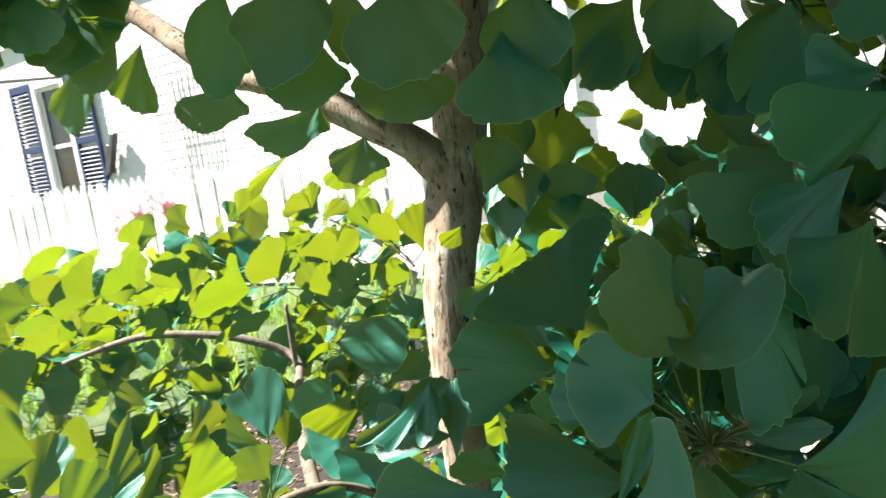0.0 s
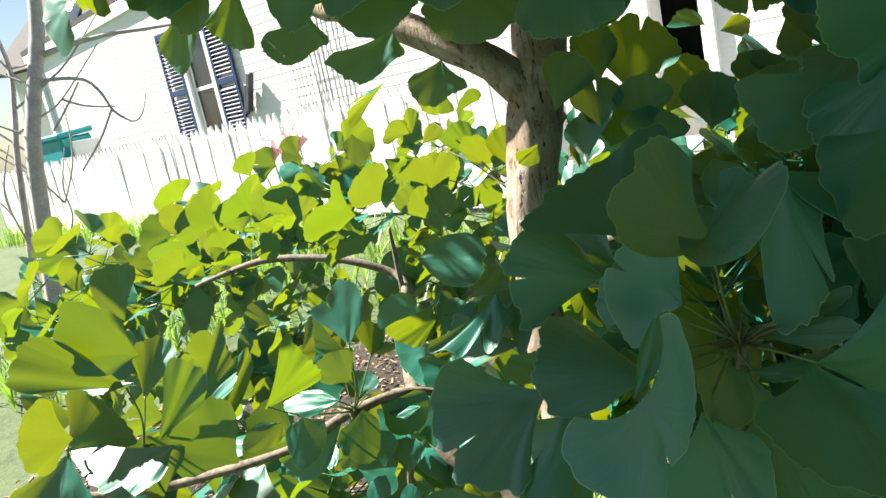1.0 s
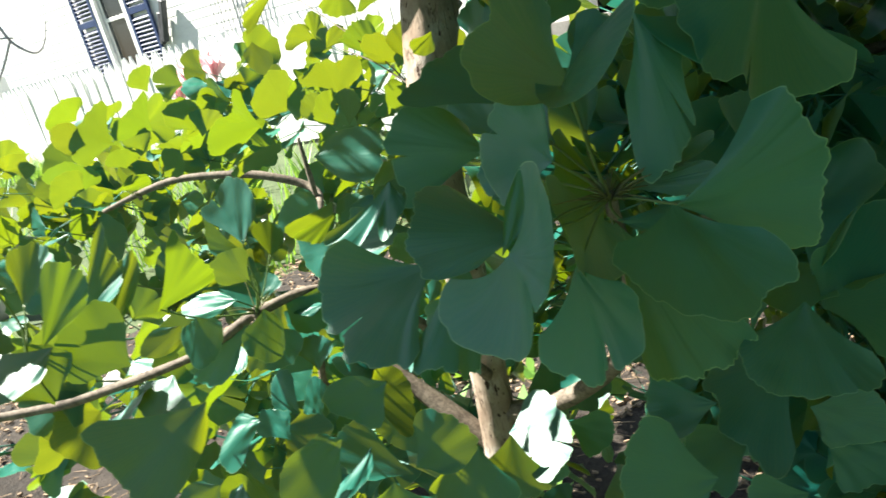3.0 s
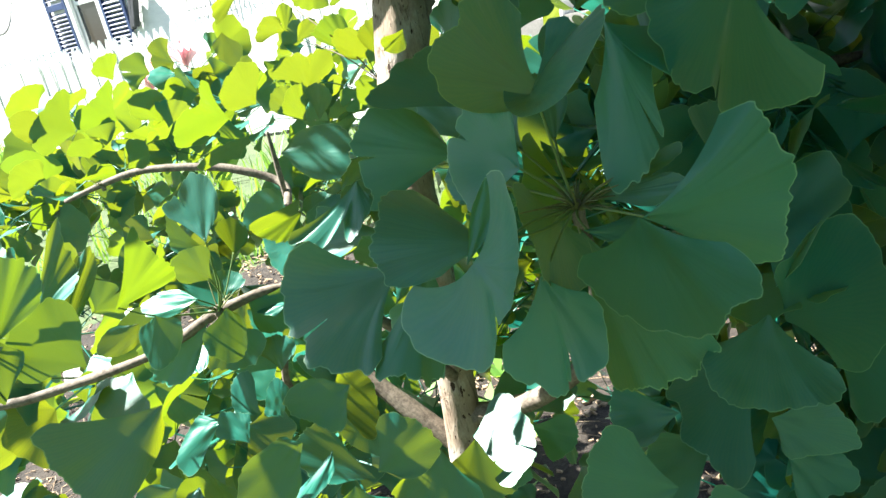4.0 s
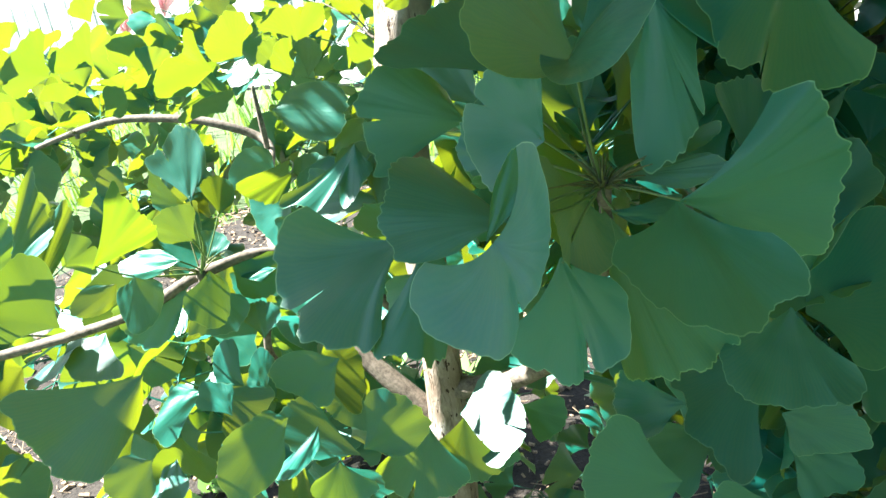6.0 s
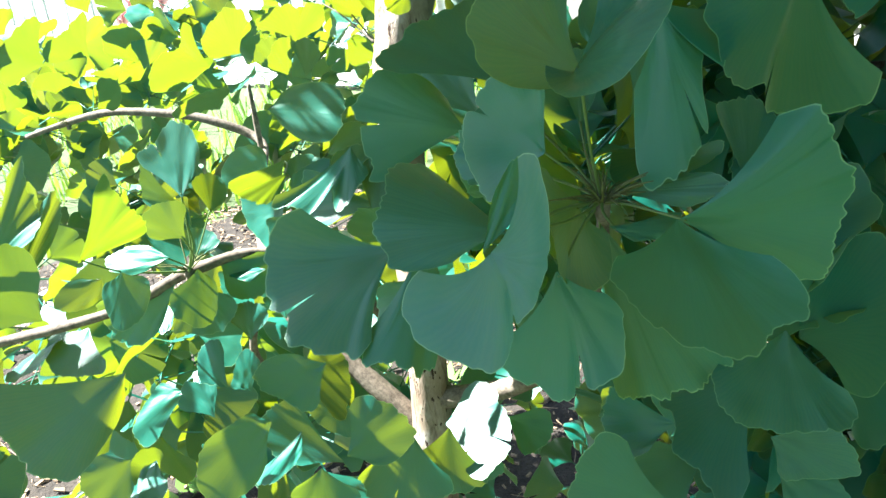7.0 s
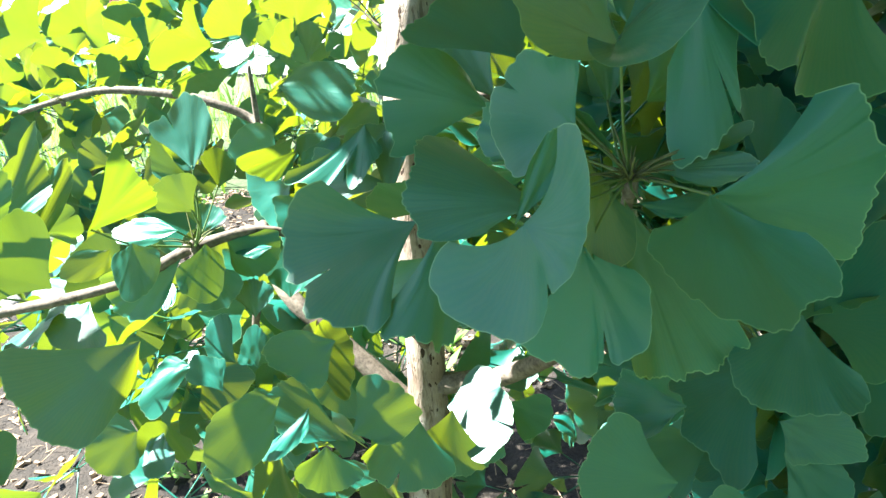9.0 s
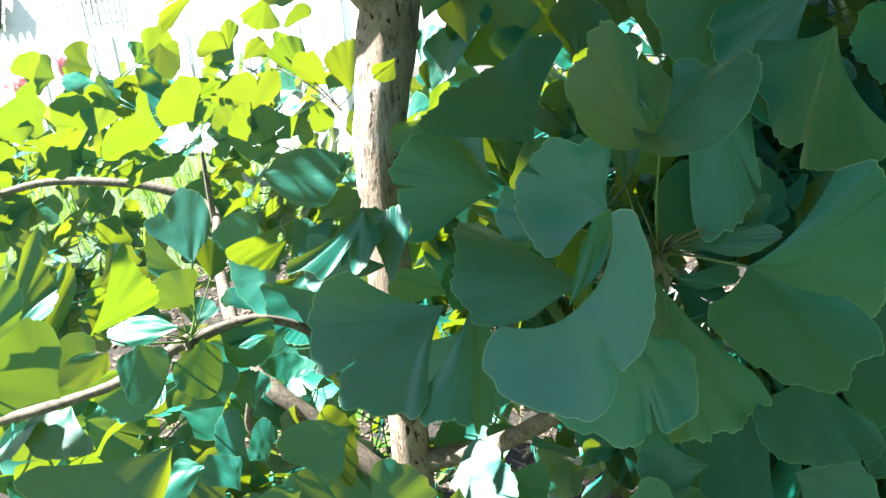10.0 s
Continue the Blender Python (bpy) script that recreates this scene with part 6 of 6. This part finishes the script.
bough(30, (0.10, 0.26, 0.42), (0.50, 0.44, 0.62), 6, 0.05, many)
# the unseen crown, added to keep the sun off the shaded side
rng = random.Random(91)
bough(16, (-0.76, 0.54, 1.20), (-0.55, 0.70, 1.45), 7, 0.055, crown)
bough(130, (-0.36, 0.22, 1.16), (0.30, 0.78, 1.60), 7, 0.058, crown)
bough(18, (-0.44, 0.40, 1.20), (-0.34, 0.66, 1.45), 7, 0.058, crown)
bough(90, (0.10, 0.25, 1.20), (0.80, 1.10, 1.65), 7, 0.058, crown)
bough(50, (-0.80, 0.42, 1.70), (-0.42, 0.80, 2.0), 7, 0.058, crown)
# unseen leaves beside and behind the eye, added to block sky light
bough(22, (0.27, 0.0, 0.60), (0.52, 0.22, 1.0), 7, 0.058, crown)
bough(60, (0.0, -0.25, 1.30), (0.8, 0.25, 1.65), 7, 0.058, crown)
bough(70, (0.45, -0.6, 0.6), (0.9, 0.3, 1.5), 7, 0.058, crown)
bough(80, (-0.2, -0.9, 0.75), (0.7, -0.5, 1.7), 7, 0.058, crown)
bough(9, (-0.54, 0.44, 1.25), (-0.38, 0.60, 1.45), 7, 0.058, crown)
# unseen sprays of leaves, added sunward of chosen blades to shade them
for spot, reach in (((-0.085, 0.585, 0.85), (0.36, 0.41, 0.46)), ((-0.100, 0.605, 0.85), (0.36, 0.42)), ((-0.105, 0.57, 0.835), (0.38,)), ((-0.015, 0.285, 0.818), (0.44, 0.50, 0.56)), ((-0.002, 0.28, 0.825), (0.46, 0.52, 0.58)), ((-0.09, 0.377, 0.793), (0.54, 0.60))):
    for k in reach:
        crown += spur_leaves(rng, Vector(spot) + k * TO_SUN, 7, 0.042, TO_SUN)
for m in singles:
    shape_leaf(m, rng)
joined_leaves("foliage", many, rng, "crowded green fan leaves on the boughs")
# out of view, added for the shade it casts
joined_leaves("foliage", crown, rng, "dense upper crown leaves, with unseen ones added for shade")

# ---------------- bare shrub ----------------


def bare_shrub():
    top = thing("bare_shrub", pose(-2.32, 3.6, 0), "leafless grey shrub with thin crooked twigs", "shrub")
    rng = random.Random(21)

    def limb_of(name, pts, radii, sides=6, rough=0.1):
        part(name, tube(bmesh.new(), pts, radii, sides, rough), GREY_BARK, top, "", True)

    limb_of("stem", [(0.02, -0.22, 0), (0.08, -0.22, 0.5), (0.16, -0.20, 1.02), (0.19, -0.15, 1.22), (0.25, -0.09, 1.46), (0.29, -0.05, 1.66), (0.34, 0.0, 2.1)], [0.05, 0.042, 0.036, 0.035, 0.034, 0.032, 0.02], 12)
    limb_of("stem", [(-0.1, -0.2, 0), (0.0, -0.2, 0.6), (0.08, -0.2, 1.03), (0.11, -0.16, 1.24), (0.12, -0.11, 1.44), (0.08, -0.1, 1.7)], [0.02, 0.018, 0.014, 0.013, 0.012, 0.006], 8)
    limb_of("stem", [(0.26, -0.08, 1.46), (0.40, -0.07, 1.48), (0.59, -0.05, 1.49), (0.77, -0.03, 1.48), (1.0, 0.0, 1.47)], [0.016, 0.012, 0.011, 0.009, 0.006], 8)
    limb_of("twig", [(0.23, -0.11, 1.35), (0.35, -0.11, 1.34), (0.45, -0.10, 1.31), (0.51, -0.11, 1.24), (0.55, -0.12, 1.15), (0.63, -0.13, 1.09), (0.68, -0.12, 1.12), (0.71, -0.09, 1.21)], [0.009, 0.008, 0.007, 0.007, 0.006, 0.005, 0.004, 0.002])
    for pts in (
        [(0.10, -0.16, 1.24), (0.33, -0.1, 1.37), (0.45, -0.06, 1.48), (0.62, -0.02, 1.66)],
        [(0.10, -0.17, 1.14), (0.21, -0.15, 1.19), (0.33, -0.13, 1.25), (0.54, -0.07, 1.46)],
        [(0.26, -0.15, 1.12), (0.35, -0.13, 1.22), (0.42, -0.11, 1.31)],
        [(0.33, -0.13, 1.25), (0.43, -0.13, 1.20), (0.56, -0.12, 1.17)],
        [(0.54, -0.12, 1.16), (0.47, -0.16, 1.04), (0.36, -0.19, 0.92)],
        [(0.12, -0.11, 1.43), (0.22, -0.1, 1.44), (0.30, -0.08, 1.51)],
    ):
        limb_of("twig", pts, [0.0055, 0.005, 0.004, 0.0025][: len(pts)])
    for k in range(12):
        a = rng.uniform(-0.9, 0.5)
        p = Vector((rng.uniform(0.0, 0.2), rng.uniform(-0.25, -0.1), rng.uniform(0.3, 1.5)))
        d = Vector((math.sin(a) * 1.2, rng.uniform(-0.5, 0.5), math.cos(a))).normalized()
        pts = [p]
        for _ in range(3):
            d = (d + 0.35 * Vector((rng.uniform(-1, 1), rng.uniform(-1, 1), rng.uniform(-0.6, 1)))).normalized()
            pts.append(pts[-1] + d * rng.uniform(0.12, 0.24))
        limb_of("twig", pts, [0.005, 0.0045, 0.004, 0.002])


bare_shrub()


def lily(at, blooms, seed):
    top = thing("lily", pose(*at), "pink lily flowers on thin green stems", "flower", group="lilies by the lawn")
    rng = random.Random(seed)
    for dx, dz, s in blooms:
        part("stem", tube(bmesh.new(), [(dx * 0.3, 0, 0), (dx * 0.7, 0.02, dz * 0.6), (dx, 0, dz)], [0.005, 0.004, 0.0035], 6), LILY_LEAF, top, "", True)
        for k in range(6):
            bm = bmesh.new()
            a = k * math.pi / 3 + rng.uniform(-0.2, 0.2)
            fan(bm, (-11, 11), (0.75 * s, s * 1.25, 0.75 * s), (0, 0, 0.1), 0.9, seed + k, 4, 4)
            ob = part("petal", bm, PETAL, top)
            ob.matrix_basis = pose(dx, 0, dz, 0, 0, math.degrees(a)) @ pose(0, 0, 0, rng.uniform(66, 86), 0, 0)
    for k in range(8):
        a = rng.uniform(0, 6.28)
        bm = bmesh.new()
        fan(bm, (-7, 7), (0.25, 0.3, 0.25), (0, 0, 0.1), 0.3, seed + k, 4, 4)
        ob = part("leaf", bm, LILY_LEAF, top)
        ob.matrix_basis = pose(0, 0, 0.05 + 0.05 * k, rng.uniform(20, 60), 0, math.degrees(a))


lily((-1.17, 3.97, 0), [(0.055, 0.755, 0.125), (-0.08, 0.735, 0.12), (-0.14, 0.685, 0.12)], 2)
